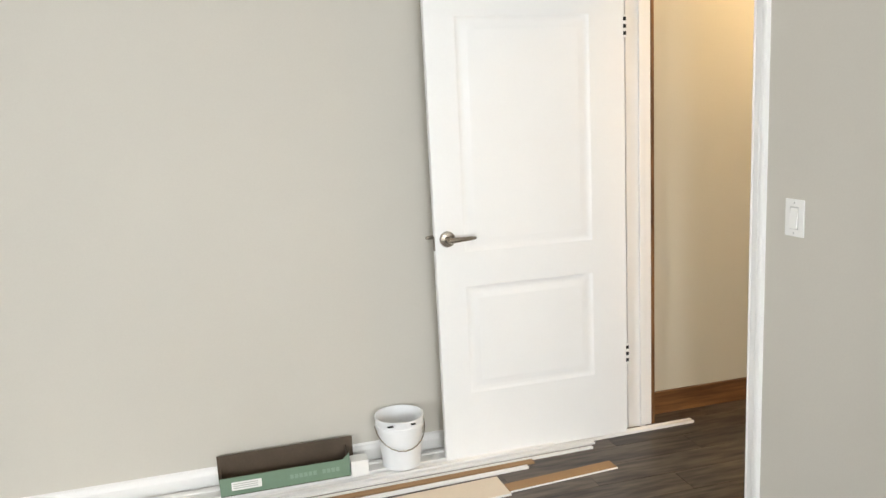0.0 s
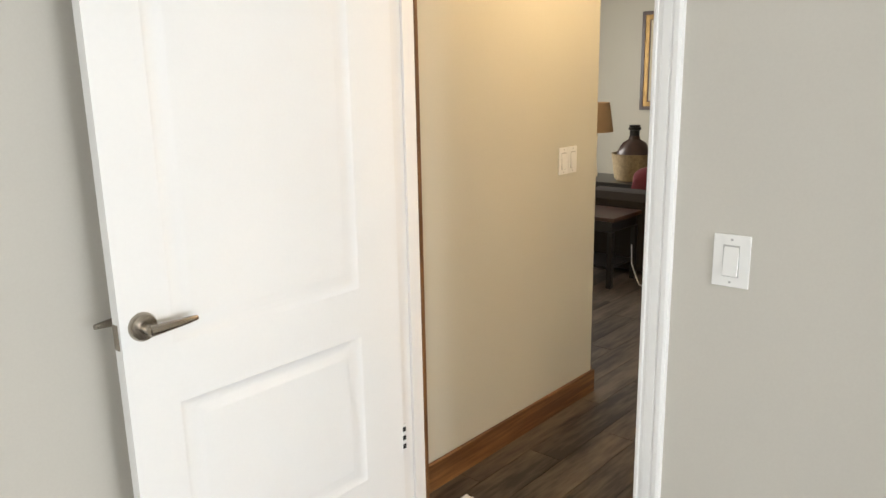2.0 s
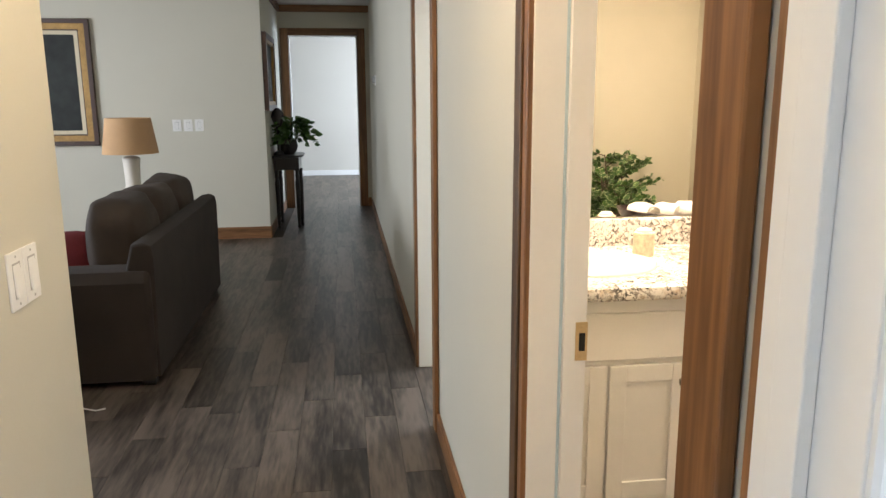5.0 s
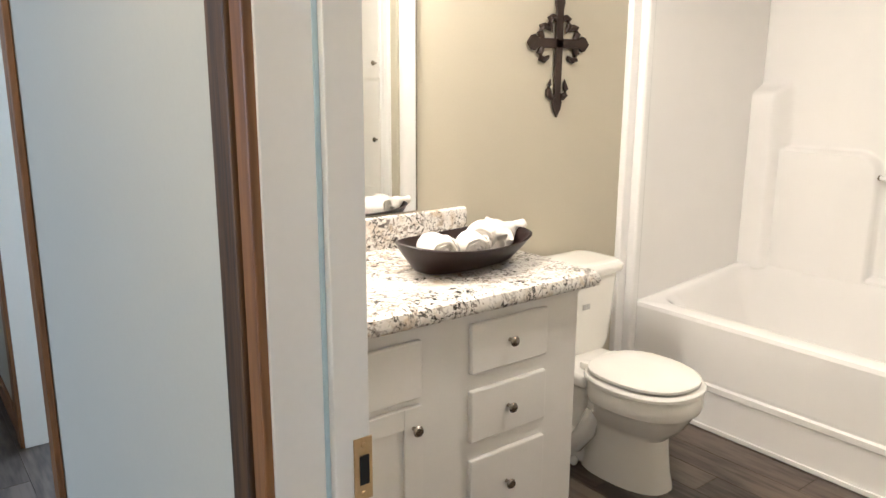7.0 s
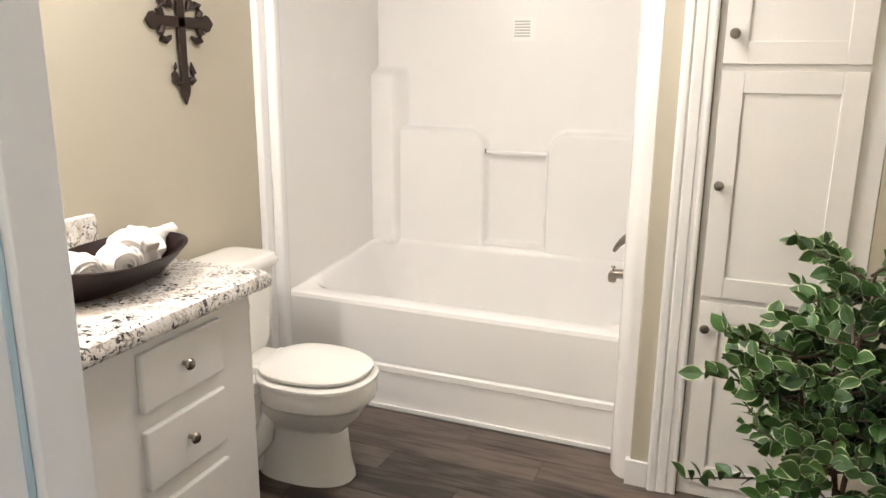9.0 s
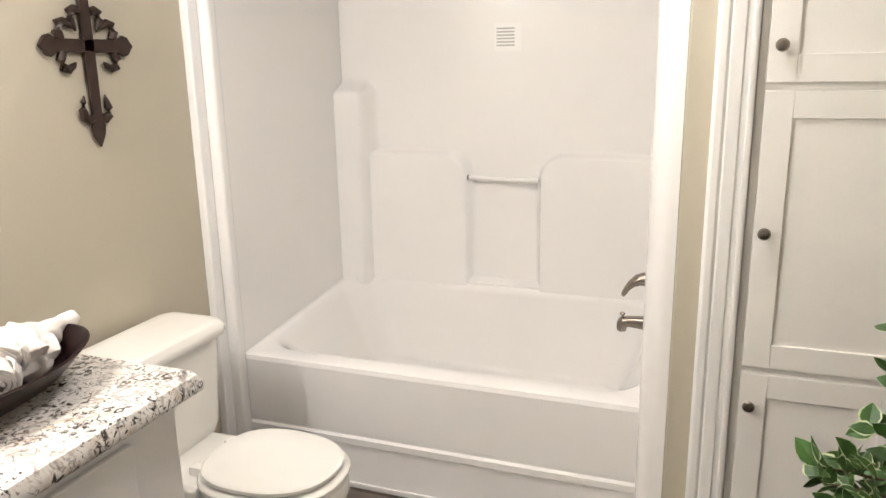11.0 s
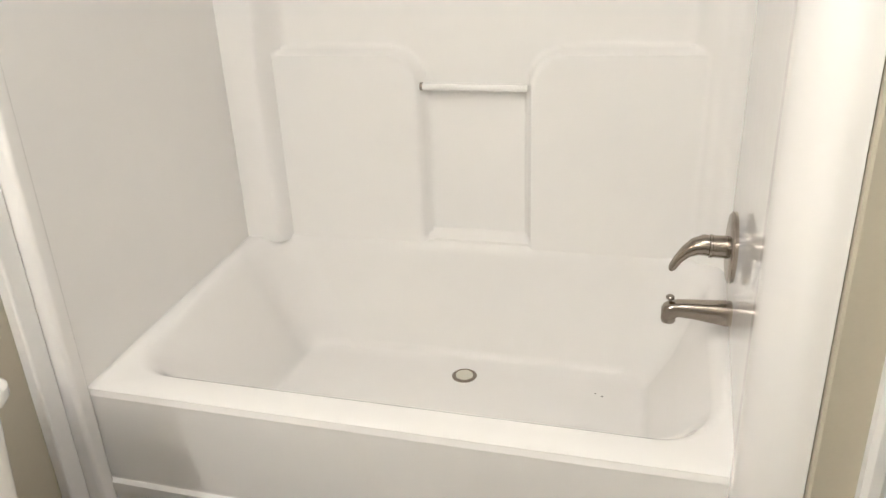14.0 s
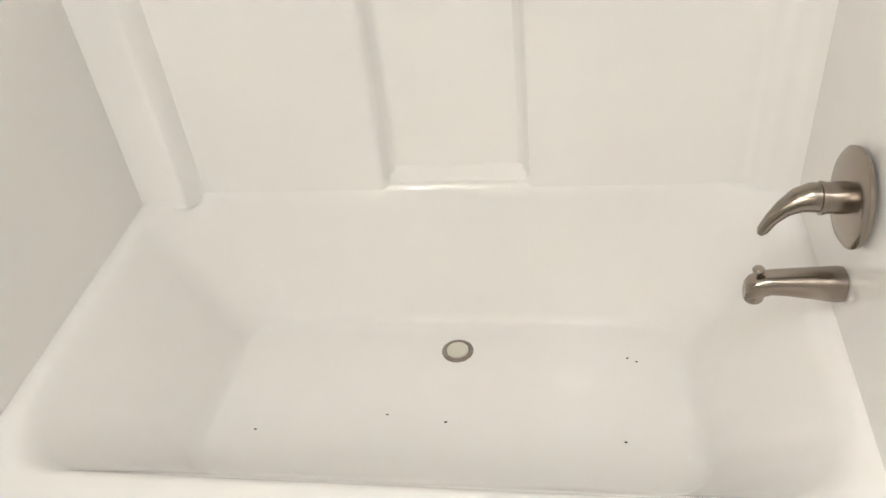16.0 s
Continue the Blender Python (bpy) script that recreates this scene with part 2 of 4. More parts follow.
def thing(name, at, label, category, group="", kind=""):
    ob = new(name)
    ob.empty_display_size = 0.1
    ob.location = at
    return tagged(ob, label, category, group, kind)


def part(name, bm, mat, parent, label="", smooth=True):
    """A bmesh in world places becomes one mesh under a thing or a part."""
    ob = link_mesh(name, bm, mat, smooth)
    base, up = Vector(), parent
    while up:
        base, up = base + up.location, up.parent
    ob.data.transform(Matrix.Translation(-base))
    ob.parent = parent
    return tagged(ob, label)


def solo(name, bm, mat, at, label, category, group="", kind="", smooth=True):
    ob = link_mesh(name, bm, mat, smooth)
    place_origin(ob, at)
    return tagged(ob, label, category, group, kind)


def structure(name, bm, mat, label="", category=""):
    return tagged(link_mesh(name, bm, mat), label, category, "", "structure")


def box(x0, x1, y0, y1, z0, z1, bev=0.0, bm=None, seg=2):
    own = bmesh.new()
    bmesh.ops.create_cube(own, size=1)
    for v in own.verts:
        v.co = Vector(((x0 + x1) / 2 + v.co.x * (x1 - x0), (y0 + y1) / 2 + v.co.y * (y1 - y0), (z0 + z1) / 2 + v.co.z * (z1 - z0)))
    if bev:
        bmesh.ops.bevel(own, geom=own.edges[:], offset=bev, segments=seg, affect="EDGES", profile=0.5)
    return join(bm, own)


def join(bm, own):
    if bm is None:
        return own
    me = bpy.data.meshes.new("tmp")
    own.to_mesh(me)
    own.free()
    bm.from_mesh(me)
    bpy.data.meshes.remove(me)
    return bm


def loft(loops, bm=None, cap=(True, True)):
    """Skin over closed loops of equal length."""
    own = bmesh.new()
    rows = [[own.verts.new(p) for p in lp] for lp in loops]
    n = len(rows[0])
    for a, b in zip(rows, rows[1:]):
        for i in range(n):
            own.faces.new((a[i], a[(i + 1) % n], b[(i + 1) % n], b[i]))
    if cap[0]:
        own.faces.new(rows[0])
    if cap[1]:
        own.faces.new(rows[-1])
    return join(bm, own)


def tube(points, radii, seg=10, bm=None, squash=1.0):
    pts = [Vector(p) for p in points]
    rad = radii if isinstance(radii, (list, tuple)) else [radii] * len(pts)
    loops = []
    for i, p in enumerate(pts):
        d = (pts[min(i + 1, len(pts) - 1)] - pts[max(i - 1, 0)]).normalized()
        u = d.cross(Vector((0, 0, 1)))
        u = Vector((1, 0, 0)) if u.length < 0.05 else u.normalized()
        v = d.cross(u).normalized()
        loops.append([p + rad[i] * (math.cos(a) * u + math.sin(a) * v * squash) for a in [2 * math.pi * k / seg for k in range(seg)]])
    return loft(loops, bm)


def lathe(centre, profile, seg=28, bm=None, axis=2, sx=1.0, sy=1.0):
    c = Vector(centre)
    loops = []
    for r, h in profile:
        lp = []
        for k in range(seg):
            a = 2 * math.pi * k / seg
            p = [r * math.cos(a) * sx, r * math.sin(a) * sy, h]
            if axis == 0:
                p = [h, r * math.cos(a) * sx, r * math.sin(a) * sy]
            if axis == 1:
                p = [r * math.cos(a) * sx, h, r * math.sin(a) * sy]
            lp.append(c + Vector(p))
        loops.append(lp)
    return loft(loops, bm)


def round_loop(x0, x1, y0, y1, z, r, n=10, z1=None):
    """A rectangle with rounded corners in plan; z1 is the height at y0 where it differs."""
    out = []
    for cx, cy, a0 in ((x1 - r, y1 - r, 0), (x0 + r, y1 - r, 90), (x0 + r, y0 + r, 180), (x1 - r, y0 + r, 270)):
        for k in range(n):
            a = radians(a0 + 90 * k / (n - 1))
            x, y = cx + r * math.cos(a), cy + r * math.sin(a)
            h = z if z1 is None else z + (z1 - z) * (y1 - y) / (y1 - y0)
            out.append(Vector((x, y, h)))
    return out


def prism(outline, axis, lo, hi, bev=0.0, bm=None, seg=2):
    """Extrude an outline of pairs along an axis (0: pairs are y,z; 1: x,z; 2: x,y)."""
    own = bmesh.new()

    def at(p, h):
        return {0: (h, p[0], p[1]), 1: (p[0], h, p[1]), 2: (p[0], p[1], h)}[axis]
    a = [own.verts.new(at(p, lo)) for p in outline]
    b = [own.verts.new(at(p, hi)) for p in outline]
    n = len(a)
    own.faces.new(a)
    own.faces.new(b)
    for i in range(n):
        own.faces.new((a[i], a[(i + 1) % n], b[(i + 1) % n], b[i]))
    if bev:
        bmesh.ops.recalc_face_normals(own, faces=own.faces)
        rim = [e for e in own.edges if len({v in a for v in e.verts}) == 1]
        bmesh.ops.bevel(own, geom=rim, offset=bev, segments=seg, affect="EDGES", profile=0.5)
    return join(bm, own)


def blob(centre, size, wob=0.0, freq=4.0, sub=3, power=1.0, bm=None):
    own = bmesh.new()
    bmesh.ops.create_icosphere(own, subdivisions=sub, radius=1)
    for v in own.verts:
        p = v.co.copy()
        q = Vector([math.copysign(abs(c) ** power, c) for c in p])
        f = 1 + wob * noise.noise(p * freq + Vector(centre) * 5)
        v.co = Vector([centre[i] + q[i] * size[i] * f for i in range(3)])
    return join(bm, own)


# ---- structure ----
CH = 2.75
structure("wall_north", box(-2.9, 1.72, 2.33, 2.45, 0, CH), M_WALL)
structure("wall_west", box(-2.92, -2.80, -3.1, 2.33, 0, CH), M_WALL)
structure("wall_south", box(-2.8, 1.58, -3.12, -3.0, 0, CH), M_WALL)
b = box(1.72, 1.84, 0.45, 1.37, 0, CH)
box(1.72, 1.84, 1.37, 2.235, 2.05, CH, bm=b)
box(1.72, 1.84, 2.235, 2.45, 0, CH, bm=b)
box(1.58, 1.70, -3.0, 0.45, 0, CH, bm=b)
box(1.70, 1.72, 0.34, 0.45, 0, CH, bm=b)
structure("wall_east", b, M_WALL)
structure("ceiling", box(-2.9, 1.84, -3.1, 2.45, CH, CH + 0.1), M_CEIL)
structure("hall_wall_north", box(1.84, 3.16, 2.335, 2.45, 0, CH), M_HALL)
structure("living_wall_west", box(3.05, 3.16, 2.45, 7.0, 0, CH), M_HALL)
structure("living_wall_north", box(3.05, 9.78, 7.0, 7.12, 0, CH), M_HALL)
structure("living_wall_east", box(9.66, 9.78, 2.50, 7.0, 0, CH), M_HALL)
structure("hall_wall_far_north", box(9.78, 11.98, 2.50, 2.62, 0, CH), M_HALL)
b = box(1.84, 2.10, 1.155, 1.275, 0, CH)
box(2.10, 2.90, 1.155, 1.275, 2.06, CH, bm=b)
box(2.90, 4.60, 1.155, 1.275, 0, CH, bm=b)
box(4.60, 5.40, 1.155, 1.275, 2.06, CH, bm=b)
box(5.40, 11.98, 1.155, 1.275, 0, CH, bm=b)
structure("hall_wall_south", b, M_HALL)
b = box(11.98, 12.10, 1.0, 1.44, 0, CH)
box(11.98, 12.10, 1.44, 2.37, 2.36, CH, bm=b)
box(11.98, 12.10, 2.37, 5.0, 0, CH, bm=b)
structure("hall_wall_end", b, M_HALL)
structure("hall_ceiling", box(1.84, 16.6, 1.0, 7.1, CH + 0.005, CH + 0.1), M_CEIL)
# far room
structure("far_room_wall_east", box(16.4, 16.52, -1.2, 5.0, 0, CH), M_WALL)
structure("far_room_wall_north", box(12.10, 16.4, 4.9, 5.0, 0, CH), M_WALL)
structure("far_room_wall_south", box(12.0, 16.4, -1.2, -1.0, 0, CH), M_WALL)
structure("far_room_wall_west", box(11.98, 12.10, -1.0, 1.0, 0, CH), M_WALL)
structure("far_room_ceiling", box(11.98, 16.6, -1.2, 1.0, CH + 0.005, CH + 0.1), M_CEIL)
structure("far_room_baseboard", box(16.385, 16.4, -1.0, 4.9, 0, 0.10, 0.003), M_WHITE)
# room behind the second hall door
structure("side_room_wall_south", box(4.40, 7.0, -1.4, -1.3, 0, CH), M_WALL)
structure("side_room_wall_east", box(7.0, 7.1, -1.3, 1.155, 0, CH), M_WALL)
structure("side_room_ceiling", box(4.40, 7.1, -1.4, 1.155, CH, CH + 0.1), M_CEIL)
# bathroom
BC = 2.5
structure("bath_wall_east", box(4.28, 4.40, -2.2, 1.155, 0, CH), M_BATH)
structure("bath_wall_west", box(1.70, 1.80, -1.6, 0.34, 0, CH), M_BATH)
b = box(1.80, 1.86, 0.25, 0.46, 0, CH)
structure("bath_wall_corner", b, M_BATH)
structure("bath_wall_cabinet_side", box(1.80, 1.95, -1.6, -0.955, 0, BC), M_BATH)
structure("bath_wall_above_cabinet", box(1.95, 2.45, -1.6, -0.955, 2.2, BC), M_BATH)
structure("bath_wall_return", prism([(2.455, -0.945), (2.618, -0.945), (2.622, -0.949), (2.622, -1.15), (2.655, -1.16), (2.655, -2.2), (2.455, -2.2)], 2, 0, BC), M_BATH)
structure("bath_wall_south", box(2.665, 4.28, -2.2, -2.12, 0, BC), M_BATH)
structure("bath_ceiling", box(1.70, 4.30, -2.2, 1.155, BC, BC + 0.08), M_CEIL)


# ---- trim ----
def casing_profile(w, t):
    """Moulded door casing section: pairs (across, out)."""
    return [(0, 0), (0, t * 0.55), (w * 0.06, t * 0.7), (w * 0.14, t * 0.72), (w * 0.17, t * 0.55), (w * 0.30, t * 0.62), (w * 0.34, t * 0.8), (w * 0.62, t * 0.86), (w * 0.66, t * 0.74), (w * 0.74, t * 0.98), (w * 0.90, t), (w, t * 0.85), (w, 0)]


def casing_up(name, axis, wall, face, a, b_, z0, z1, mat, t=0.018):
    """Upright moulding. axis 'x': on a wall x = wall facing face (+1 or -1), from y=a (opening side) to y=b_."""
    s = 1 if b_ > a else -1
    pts = []
    for u, o in casing_profile(abs(b_ - a), t):
        pts.append((wall + face * o, a + s * u) if axis == "x" else (a + s * u, wall + face * o))
    return tagged(link_mesh(name, prism(pts, 2, z0, z1), mat), "", "", "", "structure")


casing_up("bedroom_door_casing", "x", 1.72, -1, 1.37, 1.30, 0, 2.12, M_WHITE)
structure("bedroom_door_casing_head", box(1.702, 1.72, 1.37, 2.235, 2.055, 2.12, 0.003), M_WHITE)
structure("bedroom_door_casing_corner", box(1.700, 1.72, 2.237, 2.325, 0, 2.12, 0.003), M_WHITE)
b = box(1.715, 1.838, 1.345, 1.372, 0, 2.05, 0.002)
box(1.765, 1.80, 1.372, 1.384, 0, 2.04, 0.002, bm=b)
structure("bedroom_door_jamb_south", b, M_WHITE)
b = box(1.715, 1.838, 2.226, 2.237, 0, 2.05, 0.002)
box(1.775, 1.80, 2.214, 2.226, 0, 2.04, 0.002, bm=b)
structure("bedroom_door_jamb_north", b, M_WHITE)
structure("bedroom_door_casing_hall_north", box(1.838, 1.856, 2.225, 2.300, 0, 2.12, 0.003), M_TRIM)
structure("bedroom_door_casing_hall_south", box(1.838, 1.856, 1.295, 1.368, 0, 2.12, 0.003), M_TRIM)
# bathroom door frame
b = box(2.886, 2.902, 1.150, 1.282, 0, 2.06, 0.002)
structure("bath_door_jamb_east", b, M_WHITE)
structure("bath_door_stop", box(2.873, 2.886, 1.152, 1.205, 0, 2.05, 0.002), M_WHITE)
# Thin strip whose colour paints the cool shade of the seam beside the stop.
structure("bath_door_seam_shade", box(2.8835, 2.8865, 1.206, 1.212, 0, 2.05), M_SEAM_SHADE)
structure("bath_door_jamb_west", box(2.098, 2.114, 1.150, 1.282, 0, 2.06, 0.002), M_WHITE)
structure("bath_door_casing_east", box(2.926, 2.985, 1.277, 1.300, 0, 2.13, 0.004), M_FACE)
structure("bath_door_casing_inner_strip", box(2.889, 2.9245, 1.277, 1.294, 0, 2.13, 0.003), M_TRIM)
structure("bath_door_casing_west", box(2.015, 2.110, 1.277, 1.300, 0, 2.13, 0.004), M_TRIM)
structure("bath_door_casing_head", box(2.110, 2.889, 1.277, 1.300, 2.05, 2.13, 0.004), M_TRIMX)
# second door frame
structure("side_door_jamb_far", box(5.385, 5.402, 1.150, 1.282, 0, 2.06, 0.002), M_WHITE)
structure("side_door_jamb_near", box(4.598, 4.615, 1.150, 1.282, 0, 2.06, 0.002), M_WHITE)
structure("side_door_casing_far", box(5.39, 5.48, 1.277, 1.297, 0, 2.13, 0.004), M_TRIM)
structure("side_door_casing_near", box(4.52, 4.61, 1.277, 1.297, 0, 2.13, 0.004), M_TRIM)
structure("side_door_casing_head", box(4.61, 5.39, 1.277, 1.297, 2.05, 2.13, 0.004), M_TRIMX)
# end door frame
structure("end_door_casing_north", box(11.955, 11.98, 2.37, 2.48, 0, 2.45, 0.004), M_TRIM)
structure("end_door_casing_south", box(11.955, 11.98, 1.335, 1.445, 0, 2.45, 0.004), M_TRIM)
structure("end_door_casing_head", box(11.955, 11.98, 1.445, 2.37, 2.355, 2.45, 0.004), M_TRIMY)
structure("end_door_jamb", box(11.975, 12.105, 2.355, 2.372, 0, 2.355, 0.002), M_WHITE)
structure("end_door_jamb_south", box(11.975, 12.105, 1.44, 1.455, 0, 2.355, 0.002), M_WHITE)
structure("end_door_jamb_head", box(11.975, 12.105, 1.455, 2.355, 2.345, 2.36, 0.002), M_WHITE)
# baseboards
structure("baseboard_bedroom_north", prism([(2.33, 0), (2.315, 0), (2.315, 0.065), (2.320, 0.078), (2.321, 0.088), (2.33, 0.095)], 0, -2.8, 1.70), M_WHITE)
structure("baseboard_bedroom_east", box(1.706, 1.72, 0.46, 1.30, 0, 0.09, 0.003), M_WHITE)
structure("baseboard_hall_north", box(1.858, 3.175, 2.318, 2.335, 0, 0.115, 0.004), M_TRIMX)
structure("baseboard_living_west", box(3.16, 3.175, 2.336, 7.0, 0, 0.13, 0.004), M_TRIMY)
structure("baseboard_hall_south_near", box(2.987, 4.518, 1.275, 1.290, 0, 0.10, 0.004), M_TRIMX)
structure("baseboard_hall_south_far", box(5.482, 11.955, 1.275, 1.290, 0, 0.10, 0.004), M_TRIMX)
structure("baseboard_living_east", box(9.645, 9.66, 2.486, 7.0, 0, 0.13, 0.004), M_TRIMY)
structure("baseboard_hall_far_north", box(9.661, 11.953, 2.485, 2.50, 0, 0.12, 0.004), M_TRIMX)
structure("baseboard_hall_end", box(11.965, 11.98, 1.29, 1.333, 0, 0.12, 0.004), M_TRIMY)
structure("crown_hall_end", box(11.945, 11.98, 1.276, 2.49, 2.66, 2.75, 0.006), M_TRIMY)
structure("crown_hall_far_north", box(9.70, 11.94, 2.465, 2.50, 2.66, 2.75, 0.006), M_TRIMX)
structure("crown_living_east", box(9.625, 9.66, 2.47, 7.0, 2.66, 2.75, 0.006), M_TRIMY)
structure("ceiling_beam", box(9.60, 9.70, 1.276, 2.465, 2.665, 2.75, 0.006), M_TRIMY)
# bathroom trim
casing_up("linen_casing", "y", -0.9445, 1, 2.455, 2.556, 0, 2.3, M_WHITE, 0.024)
structure("baseboard_bath_return", prism([(2.558, -0.9445), (2.558, -0.930), (2.636, -0.930), (2.638, -0.960), (2.623, -0.960), (2.623, -0.9445)], 2, 0, 0.10, 0.003), M_WHITE)
structure("baseboard_bath_east", box(4.265, 4.28, -1.03, -0.12, 0, 0.09, 0.003), M_WHITE)
structure("tub_trim_east", box(4.246, 4.28, -1.097, -1.042, 0, 2.2, 0.006), M_WHITE)

# ---- things: bathroom ----
TX0, TX1, TY0, TY1 = 2.665, 4.235, -2.07, -1.145
tub = thing("bathtub", (3.45, -1.6, 0), "white gelcoat one-piece bathtub with moulded surround in an alcove", "bathtub")
loops = [round_loop(TX0, TX1, TY0, TY1, 0.470, 0.02, 10, 0.545), round_loop(TX0 + 0.004, TX1 - 0.004, TY0 + 0.004, TY1 - 0.006, 0.485, 0.02, 10, 0.560),
         round_loop(TX0 + 0.02, TX1 - 0.02, TY0 + 0.01, TY1 - 0.022, 0.493, 0.03, 10, 0.566),
         round_loop(2.705, 4.196, -2.045, -1.228, 0.493, 0.14, 10, 0.566), round_loop(2.720, 4.180, -2.036, -1.246, 0.484, 0.14, 10, 0.556),
         round_loop(2.733, 4.168, -2.03, -1.264, 0.460, 0.15, 10, 0.53), round_loop(2.80, 4.09, -2.020, -1.37, 0.32, 0.14, 10), round_loop(2.862, 4.035, -2.010, -1.46, 0.190, 0.11, 10),
         round_loop(2.876, 4.022, -2.004, -1.478, 0.168, 0.10, 10), round_loop(2.895, 4.005, -1.990, -1.50, 0.158, 0.09, 10), round_loop(2.95, 3.95, -1.95, -1.55, 0.155, 0.08, 10)]
part("basin", loft(loops, cap=(False, True)), M_TUB, tub)
b = prism([(-1.145, 0.0), (-1.145, 0.175), (-1.138, 0.180), (-1.138, 0.205), (-1.151, 0.211), (-1.151, 0.222), (-1.147, 0.229), (-1.150, 0.40), (-1.146, 0.468), (-1.151, 0.486), (-1.20, 0.484), (-1.20, 0.0)], 0, TX0, TX1)
part("apron", b, M_TUB, tub)
part("apron_foot", box(2.67, 4.23, -1.1435, -1.132, 0.0, 0.022, 0.004), M_TUB, tub)
# surround
part("surround_side", box(4.222, 4.256, -2.09, -1.118, 0.47, 2.12, 0.012), M_TUB, tub)
part("surround_flange", box(4.206, 4.276, -1.150, -1.098, 0.02, 2.12, 0.014, None, 3), M_TUB, tub)
b = prism([(2.655, -1.135), (2.690, -1.135), (2.704, -1.150), (2.700, -1.20), (2.668, -2.09), (2.630, -2.09), (2.655, -1.20)], 2, 0.47, 2.12, 0.006)
part("surround_tap_side", b, M_TUB, tub)
rim = [(2.624, -0.962), (2.640, -0.964)]
for k in range(13):
    a = radians(90 * (1 - k / 12))
    rim.append((2.640 + 0.073 * math.cos(a), -1.100 + 0.136 * math.sin(a)))
rim += [(2.713, -1.135), (2.702, -1.162), (2.660, -1.162), (2.624, -1.148)]
part("surround_tap_flange", prism(rim, 2, 0.0, 2.12), M_TUB, tub)


def step(v, a, b_):
    """Smooth rise from 0 at a to 1 at b_."""
    u = min(1.0, max(0.0, (v - a) / (b_ - a)))
    return u * u * (3 - 2 * u)


def pad_depth(x, z, x0, x1, top, r0, r1, soft):
    """How far (0 to 1) a moulded pad with rounded upper corners stands out at a point of the back wall."""
    d = min(x - x0, x1 - x, top - z)
    for cx, r, s in ((x0, r0, 1), (x1, r1, -1)):
        px, pz = (x - cx) * s, top - z
        if r and px < r and pz < r:
            d = r - math.hypot(r - px, r - pz)
    return step(d, -soft * 0.5, soft * 0.5)


def back_wall():
    """The moulded back of the surround: columns, pads and a soap ledge run into one another with soft fillets."""
    own = bmesh.new()
    nx, nz = 176, 150
    rows = []
    for j in range(nz + 1):
        u = j / nz
        z = 0.545 + (0.70 * u / 0.62 if u < 0.62 else 0.70 + 0.875 * (u - 0.62) / 0.38)
        row = []
        for i in range(nx + 1):
            x = 2.66 + 1.575 * i / nx
            d = 0.048 * max(pad_depth(x, z, 3.590, 4.40, 1.175, 0.11, 0, 0.030), pad_depth(x, z, 2.40, 3.262, 1.175, 0, 0.11, 0.030))
            d = max(d, 0.098 * pad_depth(x, z, 4.075, 4.45, 1.47, 0.03, 0, 0.07), 0.080 * pad_depth(x, z, 2.4, 2.775, 1.47, 0, 0.03, 0.09))
            d = max(d, 0.040 * step(z, 0.600, 0.574))
            d += 0.05 * step(x, 2.72, 2.655) ** 2
            row.append(own.verts.new((x, -2.086 + d, z)))
        rows.append(row)
    for a, b_ in zip(rows, rows[1:]):
        for i in range(nx):
            own.faces.new((a[i], a[i + 1], b_[i + 1], b_[i]))
    box(2.66, 4.235, -2.118, -2.100, 0.545, 2.12, bm=own)
    return own


part("surround_back", back_wall(), M_TUB, tub)
bar = part("grab_bar", tube([(3.592, -2.045, 1.070), (3.262, -2.045, 1.067)], 0.0105, 14), M_TUB, tub, "glossy white towel bar")
part("end_cap", lathe((3.586, -2.045, 1.070), [(0.012, -0.004), (0.0125, 0.0), (0.012, 0.004)], 12, axis=0), M_NICKEL, bar)
dr = part("drain", lathe((3.444, -1.895, 0.153), [(0.040, 0), (0.041, 0.004), (0.036, 0.007), (0.030, 0.006), (0.029, 0.003)], 28), M_NICKEL, tub, "brushed nickel drain ring")
st = part("stopper", lathe((3.444, -1.895, 0.154), [(0.028, 0.001), (0.028, 0.007), (0.024, 0.009), (0.004, 0.0095)], 28), M_STOP, dr, "pale drain stopper")
bits = bmesh.new()
for px, py in ((3.589, -1.677), (3.02, -1.88), (2.999, -1.868), (3.90, -1.62), (3.446, -1.66), (3.04, -1.62)):
    blob((px, py, 0.156), (0.004, 0.0022, 0.0018), 0.3, 3, 1, 1, bits)
solo("debris", bits, M_DARK, (3.4, -1.7, 0.155), "tiny dark specks of dirt lying in the white bathtub", "dirt", kind="stuff")

# tap and spout on the alcove's end wall
valve = thing("shower_valve", (2.70, -1.63, 0.80), "brushed nickel single lever tub valve on the surround", "faucet")
VY, VZ, VX = -1.640, 0.773, 2.700
part("escutcheon", lathe((VX, VY, VZ), [(0.086, -0.004), (0.087, 0.004), (0.080, 0.010), (0.060, 0.013), (0.030, 0.014)], 36, axis=0), M_NICKEL, valve)
part("stem", lathe((VX, VY, VZ), [(0.028, 0.010), (0.027, 0.045), (0.029, 0.046), (0.029, 0.052), (0.024, 0.055)], 24, axis=0), M_NICKEL, valve)
part("lever", tube([(VX + 0.045, VY, VZ), (VX + 0.065, VY, VZ + 0.002), (VX + 0.085, VY, VZ - 0.004), (VX + 0.105, VY + 0.002, VZ - 0.018), (VX + 0.122, VY + 0.004, VZ - 0.038), (VX + 0.134, VY + 0.006, VZ - 0.060), (VX + 0.138, VY + 0.007, VZ - 0.068)],
                   [0.026, 0.026, 0.022, 0.016, 0.012, 0.010, 0.005], 16), M_NICKEL, valve)
spout = thing("tub_spout", (2.70, -1.62, 0.60), "brushed nickel tub spout with pull-up diverter", "faucet")
